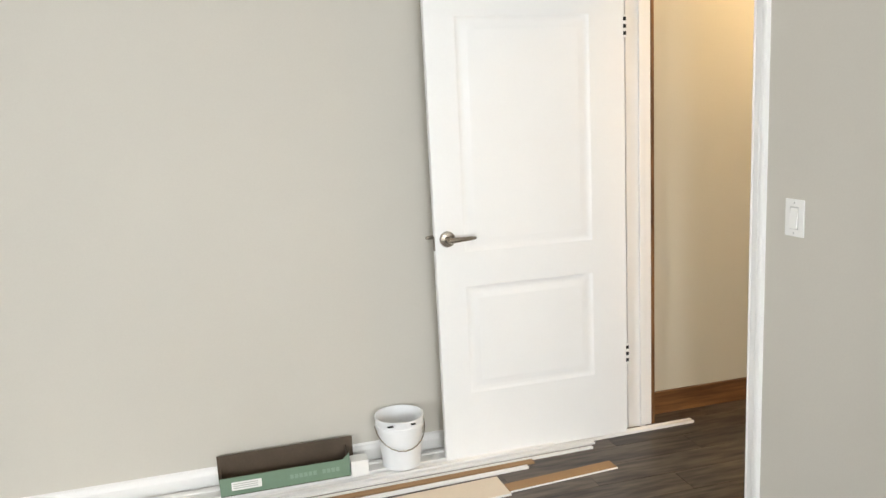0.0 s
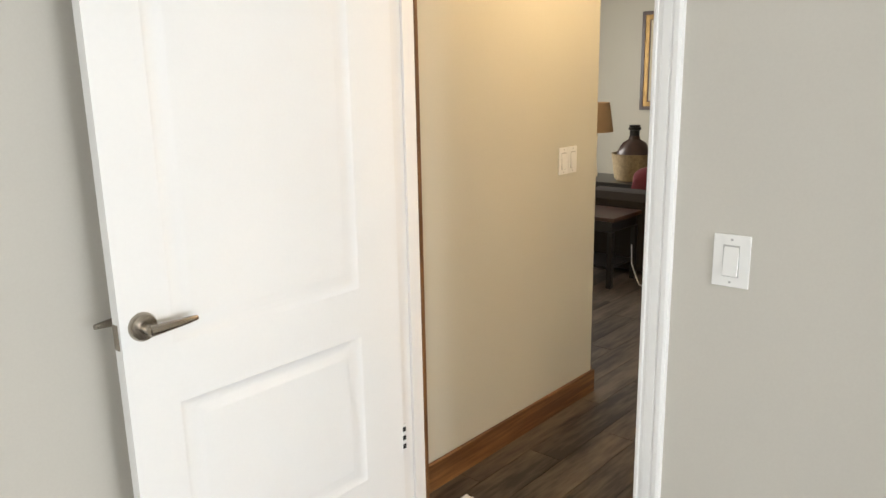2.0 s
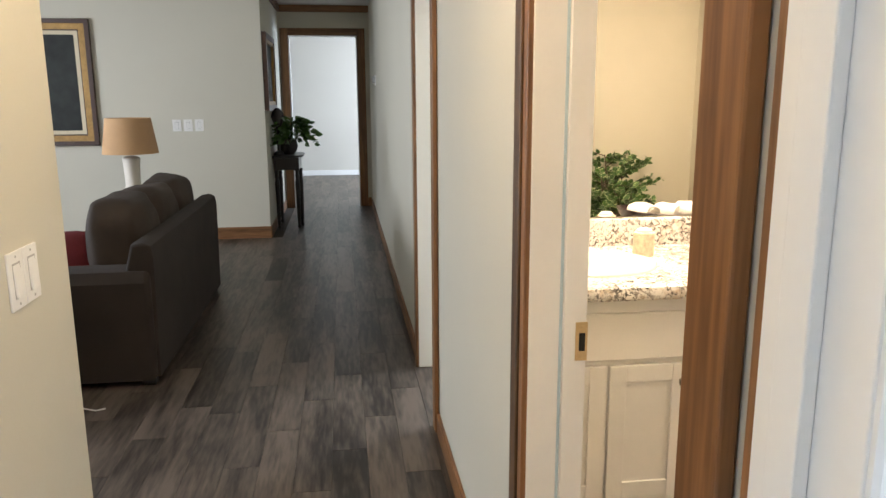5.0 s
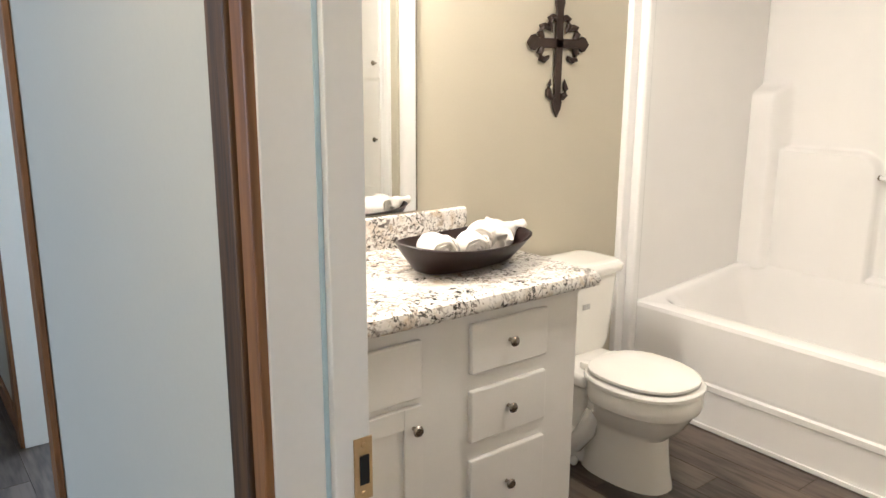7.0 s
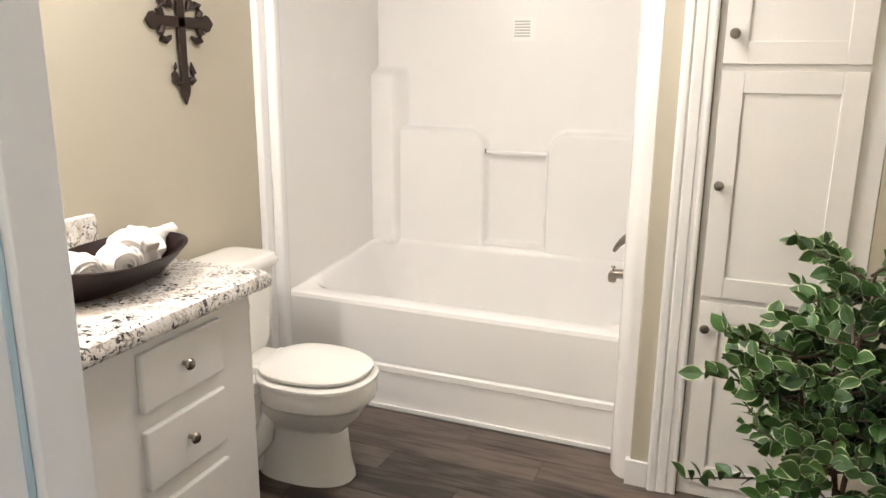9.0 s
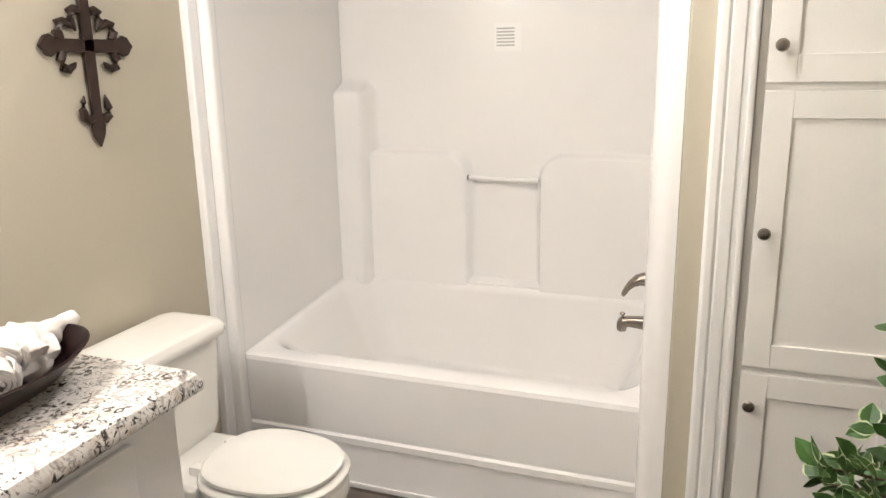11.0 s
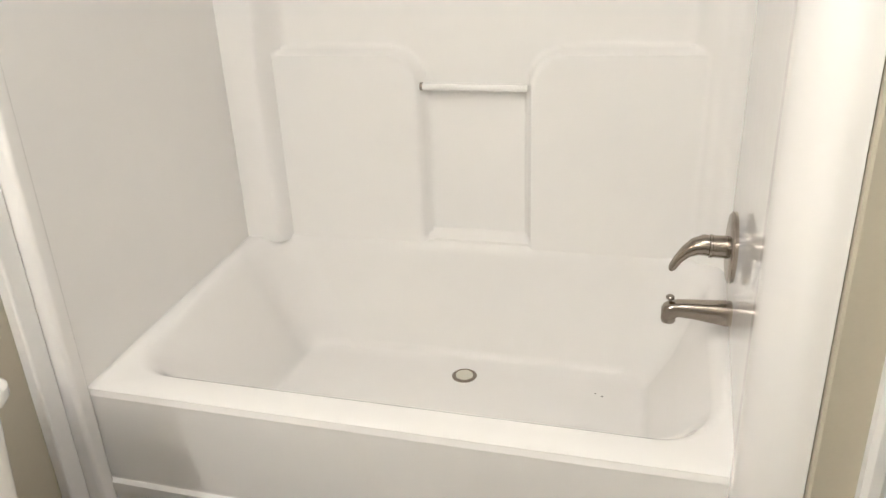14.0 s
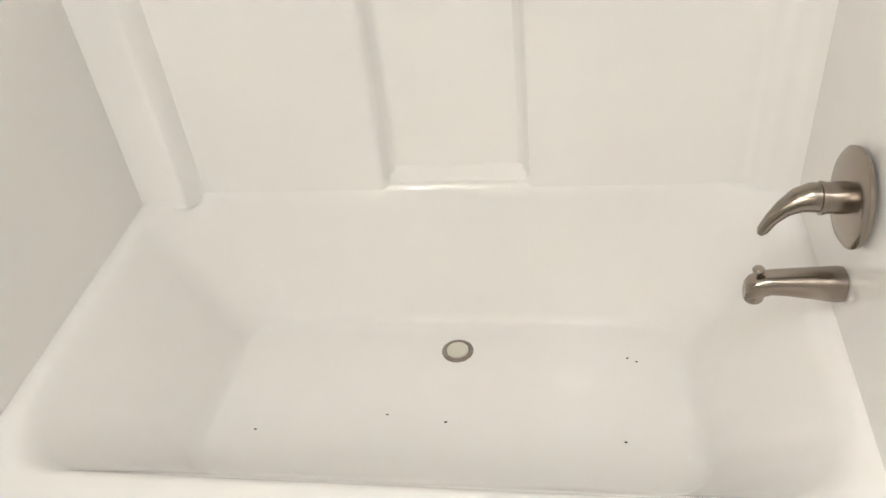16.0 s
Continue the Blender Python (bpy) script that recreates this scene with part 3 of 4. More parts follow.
sl = []
for x, zc, hh, w in ((2.688, 0.607, 0.029, 0.028), (2.700, 0.607, 0.030, 0.029), (2.74, 0.609, 0.026, 0.026), (2.78, 0.611, 0.022, 0.024), (2.81, 0.611, 0.020, 0.023), (2.832, 0.604, 0.024, 0.022), (2.846, 0.598, 0.022, 0.018), (2.852, 0.594, 0.016, 0.012)):
    sl.append([Vector((x, -1.617 + w * math.copysign(abs(math.cos(a)) ** 0.7, math.cos(a)), zc + hh * math.copysign(abs(math.sin(a)) ** 0.7, math.sin(a)))) for a in [2 * math.pi * k / 20 for k in range(20)]])
part("body", loft(sl), M_NICKEL, spout)
part("outlet", lathe((2.834, -1.617, 0.572), [(0.016, 0.0), (0.018, 0.004), (0.018, 0.02)], 18), M_NICKEL, spout)
part("diverter_knob", lathe((2.833, -1.617, 0.622), [(0.004, 0), (0.004, 0.012), (0.010, 0.014), (0.011, 0.018), (0.008, 0.022)], 16), M_NICKEL, spout)

# shower sticker on the back wall
stick = thing("warning_sticker", (3.42, -2.07, 1.68), "small square clear sticker with grey print on the surround", "sticker")
part("sheet", box(3.355, 3.475, -2.0858, -2.0850, 1.62, 1.735), M_PLATE, stick)
b = bmesh.new()
for k in range(6):
    box(3.385, 3.465, -2.0849, -2.0844, 1.64 + k * 0.014, 1.647 + k * 0.014, bm=b)
part("print", b, M_GREY, stick)

# toilet
toilet = thing("toilet", (3.85, -0.57, 0), "white china toilet with closed lid beside the vanity", "toilet")
CY = -0.565


def egg(cx, lf, lb, w, z, n=36, pw=0.85):
    out = []
    for k in range(n):
        a = 2 * math.pi * k / n
        c, s = math.cos(a), math.sin(a)
        out.append(Vector((cx - (lf if c > 0 else lb) * math.copysign(abs(c) ** pw, c), CY + w * math.copysign(abs(s) ** (pw if c > 0 else 0.75), s), z)))
    return out


part("bowl", loft([egg(3.80, 0.225, 0.16, 0.118, 0.0), egg(3.80, 0.222, 0.16, 0.116, 0.02), egg(3.80, 0.212, 0.16, 0.108, 0.06), egg(3.80, 0.202, 0.16, 0.10, 0.14), egg(3.80, 0.198, 0.165, 0.098, 0.20), egg(3.785, 0.206, 0.17, 0.112, 0.225),
                   egg(3.765, 0.222, 0.17, 0.140, 0.26), egg(3.75, 0.229, 0.17, 0.160, 0.30), egg(3.745, 0.231, 0.17, 0.168, 0.318), egg(3.742, 0.243, 0.17, 0.182, 0.326), egg(3.74, 0.248, 0.17, 0.187, 0.345), egg(3.74, 0.248, 0.17, 0.187, 0.385), egg(3.74, 0.24, 0.17, 0.18, 0.395)]), M_CHINA, toilet)
b = tube([(3.86, CY + 0.10, 0.26), (3.88, CY + 0.115, 0.17), (3.93, CY + 0.11, 0.10), (4.02, CY + 0.10, 0.13)], [0.03, 0.04, 0.045, 0.04], 14)
part("trapway", b, M_CHINA, toilet)
b = tube([(3.86, CY - 0.10, 0.26), (3.88, CY - 0.115, 0.17), (3.93, CY - 0.11, 0.10), (4.02, CY - 0.10, 0.13)], [0.03, 0.04, 0.045, 0.04], 14)
part("trapway", b, M_CHINA, toilet)
part("pedestal_back", box(3.90, 4.19, CY - 0.105, CY + 0.105, 0.0, 0.36, 0.03, None, 4), M_CHINA, toilet)
part("tank_shelf", box(3.87, 4.20, CY - 0.16, CY + 0.16, 0.345, 0.402, 0.02, None, 3), M_CHINA, toilet)
part("seat", loft([egg(3.735, 0.236, 0.185, 0.188, 0.397), egg(3.735, 0.246, 0.19, 0.196, 0.402), egg(3.735, 0.246, 0.19, 0.196, 0.413), egg(3.735, 0.240, 0.187, 0.190, 0.419), egg(3.735, 0.22, 0.18, 0.17, 0.421)]), M_CHINA, toilet)
part("lid", loft([egg(3.735, 0.210, 0.175, 0.162, 0.4235), egg(3.735, 0.228, 0.182, 0.178, 0.430), egg(3.735, 0.228, 0.182, 0.178, 0.440), egg(3.735, 0.216, 0.174, 0.167, 0.447), egg(3.735, 0.10, 0.10, 0.07, 0.452)]), M_CHINA, toilet)
for s in (-1, 1):
    part("hinge_cap", box(3.895, 3.945, CY + s * 0.085 - 0.02, CY + s * 0.085 + 0.02, 0.400, 0.432, 0.008), M_CHINA, toilet)
    part("bolt_cap", blob((3.93, CY + s * 0.125, 0.02), (0.018, 0.018, 0.022), sub=2), M_CHINA, toilet)
part("tank", loft([round_loop(4.045, 4.225, CY - 0.185, CY + 0.185, 0.402, 0.04), round_loop(4.035, 4.230, CY - 0.197, CY + 0.197, 0.44, 0.045), round_loop(4.018, 4.235, CY - 0.212, CY + 0.212, 0.735, 0.045)]), M_CHINA, toilet)
part("tank_lid", loft([round_loop(4.005, 4.243, CY - 0.222, CY + 0.222, 0.735, 0.045), round_loop(3.998, 4.248, CY - 0.230, CY + 0.230, 0.748, 0.05), round_loop(3.998, 4.248, CY - 0.230, CY + 0.230, 0.765, 0.05),
                       round_loop(4.010, 4.240, CY - 0.218, CY + 0.218, 0.782, 0.05), round_loop(4.04, 4.20, CY - 0.19, CY + 0.19, 0.786, 0.05)]), M_CHINA, toilet)
b = box(4.0195, 4.0215, CY - 0.03, CY - 0.012, 0.60, 0.622)
box(4.0195, 4.0215, CY - 0.008, CY + 0.01, 0.60, 0.622, bm=b)
part("stamp", b, M_GREY, toilet, "small grey printed marks")

# vanity
van = thing("vanity_cabinet", (3.95, 0.5, 0), "white painted vanity cabinet with drawers and doors", "cabinet")
part("body", box(3.655, 4.278, -0.115, 1.150, 0.09, 0.865, 0.003), M_CAB, van)
part("toe_kick", box(3.72, 4.278, -0.10, 1.150, 0.0, 0.09), M_CAB, van)


def knob(at, parent, axis):
    """Round cabinet knob pointing to -x (axis 0) or +y (axis 1)."""
    s = -1 if axis == 0 else 1
    b = lathe(at, [(0.0065, 0), (0.0055, s * 0.012), (0.014, s * 0.018), (0.0165, s * 0.024), (0.013, s * 0.029), (0.005, s * 0.031)], 20, axis=axis)
    return part("knob", b, M_NICKEL, parent, "brushed nickel knob")


for z0, z1 in ((0.665, 0.820), (0.450, 0.615), (0.130, 0.395)):
    d = part("drawer_front", box(3.637, 3.656, 0.035, 0.340, z0, z1, 0.006, None, 3), M_CAB, van)
    knob((3.637, 0.195, 0.747 if z0 > 0.6 else (0.537 if z0 > 0.4 else 0.285)), d, 0)
part("false_front", box(3.637, 3.656, 0.515, 1.10, 0.645, 0.812, 0.006, None, 3), M_CAB, van)


def shaker(name, parent, axis, a0, a1, z0, z1, face, depth, rail=0.06):
    """Shaker door: rails and stiles round a sunk panel. axis 0: front at x=face looking -x; axis 1: front at y=face looking +y."""
    s = 1 if axis == 0 else -1

    def bx(u0, u1, w0, w1, f0, f1, bev, bm=None):
        lo, hi = sorted((face + s * f0, face + s * f1))
        return box(lo, hi, u0, u1, w0, w1, bev, bm) if axis == 0 else box(u0, u1, lo, hi, w0, w1, bev, bm)
    b = bx(a0, a0 + rail, z0, z1, 0, depth, 0.0025)
    bx(a1 - rail, a1, z0, z1, 0, depth, 0.0025, b)
    bx(a0 + rail, a1 - rail, z0, z0 + rail, 0.0006, depth, 0.002, b)
    bx(a0 + rail, a1 - rail, z1 - rail, z1, 0.0006, depth, 0.002, b)
    d = part(name, b, M_CAB, parent)
    part("panel", bx(a0 + rail - 0.004, a1 - rail + 0.004, z0 + rail - 0.004, z1 - rail + 0.004, 0.009, depth - 0.002, 0), M_CAB, d)
    return d


d = shaker("cabinet_door", van, 0, 0.515, 0.800, 0.13, 0.625, 3.637, 0.018)
knob((3.637, 0.545, 0.563), d, 0)
d = shaker("cabinet_door", van, 0, 0.812, 1.10, 0.13, 0.625, 3.637, 0.018)
knob((3.637, 1.065, 0.563), d, 0)
top = thing("countertop", (3.95, 0.5, 0.87), "speckled white and grey granite-look vanity countertop with backsplash", "countertop")
HX, HY = 3.935, 0.78
prof = [(3.60, 0.866), (3.594, 0.875), (3.594, 0.892), (3.602, 0.908), (3.620, 0.915), (4.276, 0.915), (4.276, 0.866)]
b = prism([(x, z) for x, z in prof], 1, -0.150, 1.152)
for v in b.verts:
    if v.co.y < -0.14 and v.co.z > 0.90:
        v.co.y += 0.012
part("slab", b, M_GRANITE, top)
b = prism([(4.252, 0.915), (4.250, 1.010), (4.254, 1.026), (4.265, 1.030), (4.277, 1.030), (4.277, 0.915)], 1, -0.135, 1.15)
part("backsplash", b, M_GRANITE, top)
sink = thing("sink", (HX, HY, 0.915), "white oval drop-in china basin in the countertop", "sink")
part("rim", lathe((HX, HY, 0.915), [(1.0, 0.0), (1.0, 0.006), (0.97, 0.013), (0.90, 0.014), (0.86, 0.008), (0.8, 0.0045), (0.3, 0.003)], 40, sx=0.205, sy=0.245), M_CHINA, sink)
mir = thing("wall_mirror", (4.275, 0.6, 1.05), "frameless wall mirror standing above the backsplash", "mirror")
part("glass", box(4.273, 4.2795, 0.085, 1.145, 1.036, 2.02), mirror, mir)
part("edge_strip", box(4.271, 4.2795, 0.079, 0.0845, 1.036, 2.02, 0.001), M_NICKEL, mir)
cup = thing("lidded_jar", (4.06, 0.525, 0.915), "white jar with a woven beige sleeve on the countertop", "jar")
part("sleeve", lathe((4.06, 0.525, 0.915), [(0.038, 0), (0.041, 0.005), (0.041, 0.092), (0.037, 0.095)], 24), M_WEAVE, cup)
part("lid", lathe((4.06, 0.525, 1.008), [(0.030, 0), (0.030, 0.010), (0.022, 0.016), (0.006, 0.018)], 24), M_CHINA, cup)
# tray with rolled towels
tray = thing("wooden_tray", (3.975, 0.06, 0.915), "dark lacquered boat-shaped wooden tray on the countertop", "tray")
TCX, TCY = 3.90, 0.155


def boat(w, l, z, lift):
    out = []
    for k in range(40):
        a = 2 * math.pi * k / 40
        x = w * math.copysign(abs(math.cos(a)) ** 0.75, math.cos(a))
        y = l * math.copysign(abs(math.sin(a)) ** 0.9, math.sin(a))
        yy, xx = y * math.cos(0.12) + x * math.sin(0.12), x * math.cos(0.12) - y * math.sin(0.12)
        out.append(Vector((TCX + xx, TCY + yy, z + lift * (y / l) ** 2)))
    return out


part("tray_body", loft([boat(0.055, 0.17, 0.9155, 0), boat(0.08, 0.20, 0.923, 0.004), boat(0.128, 0.232, 0.966, 0.010), boat(0.160, 0.248, 0.997, 0.016), boat(0.153, 0.240, 0.999, 0.016),
                        boat(0.120, 0.222, 0.970, 0.010), boat(0.075, 0.19, 0.930, 0.004), boat(0.05, 0.16, 0.926, 0)]), M_BOWL, tray)
towels = thing("hand_towel", (TCX, TCY, 0.93), "rolled white terry hand towel lying in the tray", "towel", "towels in the tray")


def towel_roll(c, ang, ln, r, turns=3.1):
    """A towel wound into a spiral; the inner turns push out a little at the ends and the cloth sags."""
    ax = Vector((math.cos(ang), math.sin(ang), 0))
    side = Vector((-ax.y, ax.x, 0))
    n = int(turns * 20)
    outline = []
    for way in (1, -1):
        for i in (range(n + 1) if way == 1 else range(n, -1, -1)):
            th = 2 * math.pi * turns * i / n
            rr = r * (0.16 + 0.84 * i / n)
            outline.append((th, rr + way * r * 0.115 * (0.4 + 0.6 * math.sin(math.pi * i / n) ** 0.3)))
    loops = []
    for k in range(13):
        u = -1 + k / 6
        lp = []
        for th, rr in outline:
            inner = 1 - rr / r
            f = (1 - 0.20 * abs(u) ** 3) * (1 + 0.10 * noise.noise(Vector((math.cos(th) * 1.4, math.sin(th) * 1.4, u * 1.6 + c[1] * 9))))
            along = u * (ln + 0.022 * inner) + 0.010 * noise.noise(Vector((th, u, c[1] * 7)))
            lp.append(Vector(c) + ax * along + side * (rr * f * math.cos(th)) + Vector((0, 0, rr * f * 0.92 * math.sin(th))))
        loops.append(lp)
    return loft(loops)


def wrinkle(bm, amount, freq):
    for v in bm.verts:
        q = v.co * freq
        v.co += Vector((noise.noise(q), noise.noise(q + Vector((7, 1, 3))), noise.noise(q + Vector((2, 9, 5))))) * amount
    return bm


part("roll", towel_roll((TCX - 0.015, TCY + 0.125, 0.990), 2.85, 0.070, 0.056), M_TOWEL, towels)
t2 = thing("hand_towel", (TCX - 0.03, TCY, 0.93), "rolled white terry hand towel lying in the tray", "towel", "towels in the tray")
part("roll", towel_roll((TCX - 0.030, TCY - 0.005, 0.988), 2.70, 0.062, 0.050), M_TOWEL, t2)
t3 = thing("hand_towel", (TCX + 0.03, TCY - 0.1, 0.93), "bunched white terry hand towel with a loose corner in the tray", "towel", "towels in the tray")
part("roll", towel_roll((TCX + 0.030, TCY - 0.090, 1.000), 2.45, 0.066, 0.052), M_TOWEL, t3)
part("fold", wrinkle(blob((TCX + 0.015, TCY - 0.115, 0.985), (0.07, 0.06, 0.048), 0.4, 2.2, 4), 0.014, 28), M_TOWEL, t3)
tail = tube([(TCX + 0.03, TCY - 0.12 - 0.0078 * k, 1.006 - 0.0016 * k + 0.00011 * k * k) for k in range(21)], [0.046 - 0.0015 * k for k in range(21)], 18)
part("corner", wrinkle(tail, 0.011, 32), M_TOWEL, t3)

# iron cross
cross = thing("wall_cross", (4.27, -0.615, 1.6), "dark bronze ornamental iron cross hanging on the wall", "cross")
XW, YC, ZC = 4.262, -0.615, 1.645


def flat(points, name, th=0.012):
    part(name, prism([(YC + y, ZC + z) for y, z in points], 0, XW, XW + th, 0.003), M_IRON, cross)


flat([(-0.017, -0.20), (0.017, -0.20), (0.020, 0.0), (0.018, 0.13), (-0.018, 0.13), (-0.020, 0.0)], "upright")
flat([(-0.12, -0.019), (0.12, -0.019), (0.12, 0.019), (-0.12, 0.019)], "crossbar", 0.0145)
for s in (-1, 1):
    flat([(s * 0.115, -0.020), (s * 0.135, -0.031), (s * 0.152, -0.027), (s * 0.174, 0.0), (s * 0.152, 0.027), (s * 0.135, 0.031), (s * 0.115, 0.020)], "arm_tip")
flat([(-0.018, -0.195), (-0.025, -0.235), (-0.020, -0.258), (0.0, -0.292), (0.020, -0.258), (0.025, -0.235), (0.018, -0.195)], "foot_tip")
flat([(-0.018, 0.125), (-0.026, 0.155), (-0.020, 0.180), (-0.010, 0.195), (0.0, 0.215), (0.010, 0.195), (0.020, 0.180), (0.026, 0.155), (0.018, 0.125)], "head_tip")


def curl(pts, rad):
    part("scroll", tube([(XW + 0.006, YC + y, ZC + z) for y, z in pts], rad, 10, None, 1.0), M_IRON, cross)


for s in (-1, 1):
    curl([(s * 0.02, 0.095), (s * 0.038, 0.10), (s * 0.052, 0.092), (s * 0.055, 0.075), (s * 0.046, 0.055), (s * 0.038, 0.040)], [0.012, 0.013, 0.014, 0.012, 0.009, 0.003])
    curl([(s * 0.095, 0.018), (s * 0.105, 0.040), (s * 0.098, 0.060), (s * 0.080, 0.066), (s * 0.062, 0.056), (s * 0.052, 0.048)], [0.012, 0.014, 0.014, 0.012, 0.009, 0.003])
    curl([(s * 0.095, -0.018), (s * 0.105, -0.040), (s * 0.098, -0.060), (s * 0.080, -0.066), (s * 0.062, -0.056), (s * 0.052, -0.048)], [0.012, 0.014, 0.014, 0.012, 0.009, 0.003])
    curl([(s * 0.018, -0.205), (s * 0.034, -0.212), (s * 0.046, -0.202), (s * 0.050, -0.180), (s * 0.044, -0.160), (s * 0.040, -0.140)], [0.012, 0.013, 0.014, 0.012, 0.008, 0.002])

# linen cabinet
lin = thing("linen_cabinet", (2.2, -1.1, 0), "tall white built-in linen cabinet with shaker doors", "cabinet")
FY = -0.955
part("face_frame", box(1.952, 2.452, -1.59, FY - 0.001, 0, 2.2, 0.002), M_CAB, lin)
for z0, z1, kz, kx in ((1.515, 2.12, 1.605, 2.403), (0.755, 1.495, 1.133, 2.407), (0.06, 0.735, 0.646, 2.408)):
    d = shaker("cabinet_door", lin, 1, 2.02, 2.432, z0, z1, FY + 0.018, 0.019, 0.068)
    knob((kx, FY + 0.018, kz), d, 1)

# ficus in a pot
plant = thing("potted_ficus", (2.12, -0.28, 0), "artificial ficus bush with cream-edged green leaves in a dark pot", "plant")
rnd = random.Random(5)
PX, PY = 2.055, -0.30
part("pot", lathe((PX, PY, 0), [(0.10, 0), (0.13, 0.01), (0.155, 0.24), (0.165, 0.25), (0.165, 0.28), (0.15, 0.28), (0.14, 0.25), (0.02, 0.245)], 28), M_POT, plant)
stems, greens, edges = bmesh.new(), bmesh.new(), bmesh.new()


def leaf(at, d, size):
    """One leaf: a green blade with a scalloped cream margin, folded along the midrib."""
    d = d.normalized()
    side = d.cross(Vector((rnd.uniform(-1.3, 1.3), rnd.uniform(-1.3, 1.3), rnd.uniform(0.1, 1)))).normalized()
    up = side.cross(d).normalized()
    prof_ = ((0.0, 0.02), (0.16, 0.24), (0.38, 0.36), (0.62, 0.31), (0.84, 0.15), (1.0, 0.0))
    inner = 0.88 + rnd.uniform(-0.08, 0.06)
    rows = []
    for u, w in prof_:
        c = at + d * size * u - up * 0.18 * size * (u - 0.3) ** 2
        wig = 1 + rnd.uniform(-0.13, 0.13)
        cup = up * w * size * 0.22
        rows.append((c, side * w * size * inner, side * w * size * wig, cup))
    for i in range(len(rows) - 1):
        for s in (1, -1):
            (c0, g0, m0, h0), (c1, g1, m1, h1) = rows[i], rows[i + 1]
            a0, a1 = c0 + s * g0 + h0 * inner, c1 + s * g1 + h1 * inner
            greens.faces.new([greens.verts.new(q) for q in (c0, c1, a1, a0)])
            edges.faces.new([edges.verts.new(q) for q in (a0, a1, c1 + s * m1 + h1, c0 + s * m0 + h0)])


trunks = [((PX + 0.03, PY + 0.02), (0.10, 0.06), 0.62), ((PX - 0.02, PY - 0.02), (0.0, 0.0), 0.80), ((PX, PY + 0.04), (0.02, 0.10), 0.70), ((PX - 0.05, PY), (-0.15, 0.05), 0.86)]
for (sx, sy), (dx, dy), tall in trunks:
    pts = [Vector((sx + dx * u + 0.012 * math.sin(u * 9 + sx * 50), sy + dy * u, 0.24 + tall * u)) for u in [i / 8 for i in range(9)]]
    tube(pts, [0.010 - 0.0008 * i for i in range(9)], 7, stems)
    for i in range(31):
        u = 0.38 + 0.62 * (i + rnd.random()) / 31
        p = Vector((sx + dx * u, sy + dy * u, 0.24 + tall * u))
        a = rnd.uniform(0, 2 * math.pi)
        ln = rnd.uniform(0.10, 0.27) * (1.15 - 0.55 * max(0, u - 0.5))
        dirn = Vector((math.cos(a), math.sin(a), rnd.uniform(-0.1, 0.7)))
        tw = [p + dirn * ln * v + Vector((0, 0, -0.10 * ln * v * v)) for v in (0, 0.33, 0.66, 1.0)]
        tube(tw, [0.004, 0.003, 0.0024, 0.0015], 5, stems)
        for j in range(13):
            v = 0.22 + 0.78 * j / 12
            q = p + dirn * ln * v + Vector((0, 0, -0.10 * ln * v * v))
            aa = a + (1 if j % 2 else -1) * rnd.uniform(0.5, 1.2)
            leaf(q, Vector((math.cos(aa), math.sin(aa), rnd.uniform(-0.5, 1.3))), rnd.uniform(0.040, 0.060))
tagged(part("branching_stem", stems, M_STEM, plant), kind="stuff")
tagged(part("foliage", greens, M_LEAF, plant), kind="stuff")
tagged(part("foliage_margin", edges, M_EDGE, plant), kind="stuff")

# strike plate in the bathroom door frame
strike = thing("strike_plate", (2.885, 1.18, 0.98), "brass strike plate screwed to the white door jamb", "strike plate")
b = box(2.8705, 2.8728, 1.150, 1.178, 0.945, 1.035, 0.0008)
part("plate", b, M_BRASS, strike)
part("latch_hole", box(2.8690, 2.8704, 1.156, 1.170, 0.968, 1.010), M_DARK, strike)
for z in (0.955, 1.025):
    part("screw", lathe((2.8705, 1.164, z), [(0.004, 0.0), (0.0035, -0.0012), (0.001, -0.0016)], 10, axis=0), M_BRASS, strike)

bed_strike = thing("strike_plate", (1.75, 1.372, 0.96), "brushed nickel strike plate in the white bedroom door jamb", "strike plate")
part("plate", box(1.733, 1.763, 1.3722, 1.3745, 0.915, 1.005, 0.0008), M_NICKEL, bed_strike)
part("latch_hole", box(1.741, 1.756, 1.3746, 1.3752, 0.940, 0.980), M_DARK, bed_strike)

# ---- things: bedroom ----
door = thing("bedroom_door", (1.675, 2.19, 0), "white moulded panel door standing open against the wall", "door")
DX0, DX1, DF = 0.800, 1.678, 2.170
b = box(DX0, DX1, DF + 0.0065, DF + 0.036, 0.012, 2.04, 0.002)
part("slab", b, M_DOOR, door)


def arch(x0, x1, z0, z1, rise, inset=0.0, n=12):
    pts = [(x0 + inset, z0 + inset), (x1 - inset, z0 + inset)]
    for k in range(n + 1):
        u = k / n
        pts.append((x1 - inset + (x0 - x1 + 2 * inset) * u, z1 - inset + rise * math.sin(math.pi * u)))
    return pts


def hollow(outer, holes, y0, y1):
    """A plate with holes: outline and holes are triangulated together, then thickened."""
    own = bmesh.new()
    es = []
    for lp in [outer] + holes:
        vs = [own.verts.new((p[0], y0, p[1])) for p in lp]
        es += [own.edges.new((vs[i], vs[(i + 1) % len(vs)])) for i in range(len(vs))]
    bmesh.ops.triangle_fill(own, edges=es, use_beauty=True, use_dissolve=False)
    r = bmesh.ops.extrude_face_region(own, geom=own.faces[:])
    bmesh.ops.translate(own, verts=[g for g in r["geom"] if isinstance(g, bmesh.types.BMVert)], vec=(0, y1 - y0, 0))
    return own


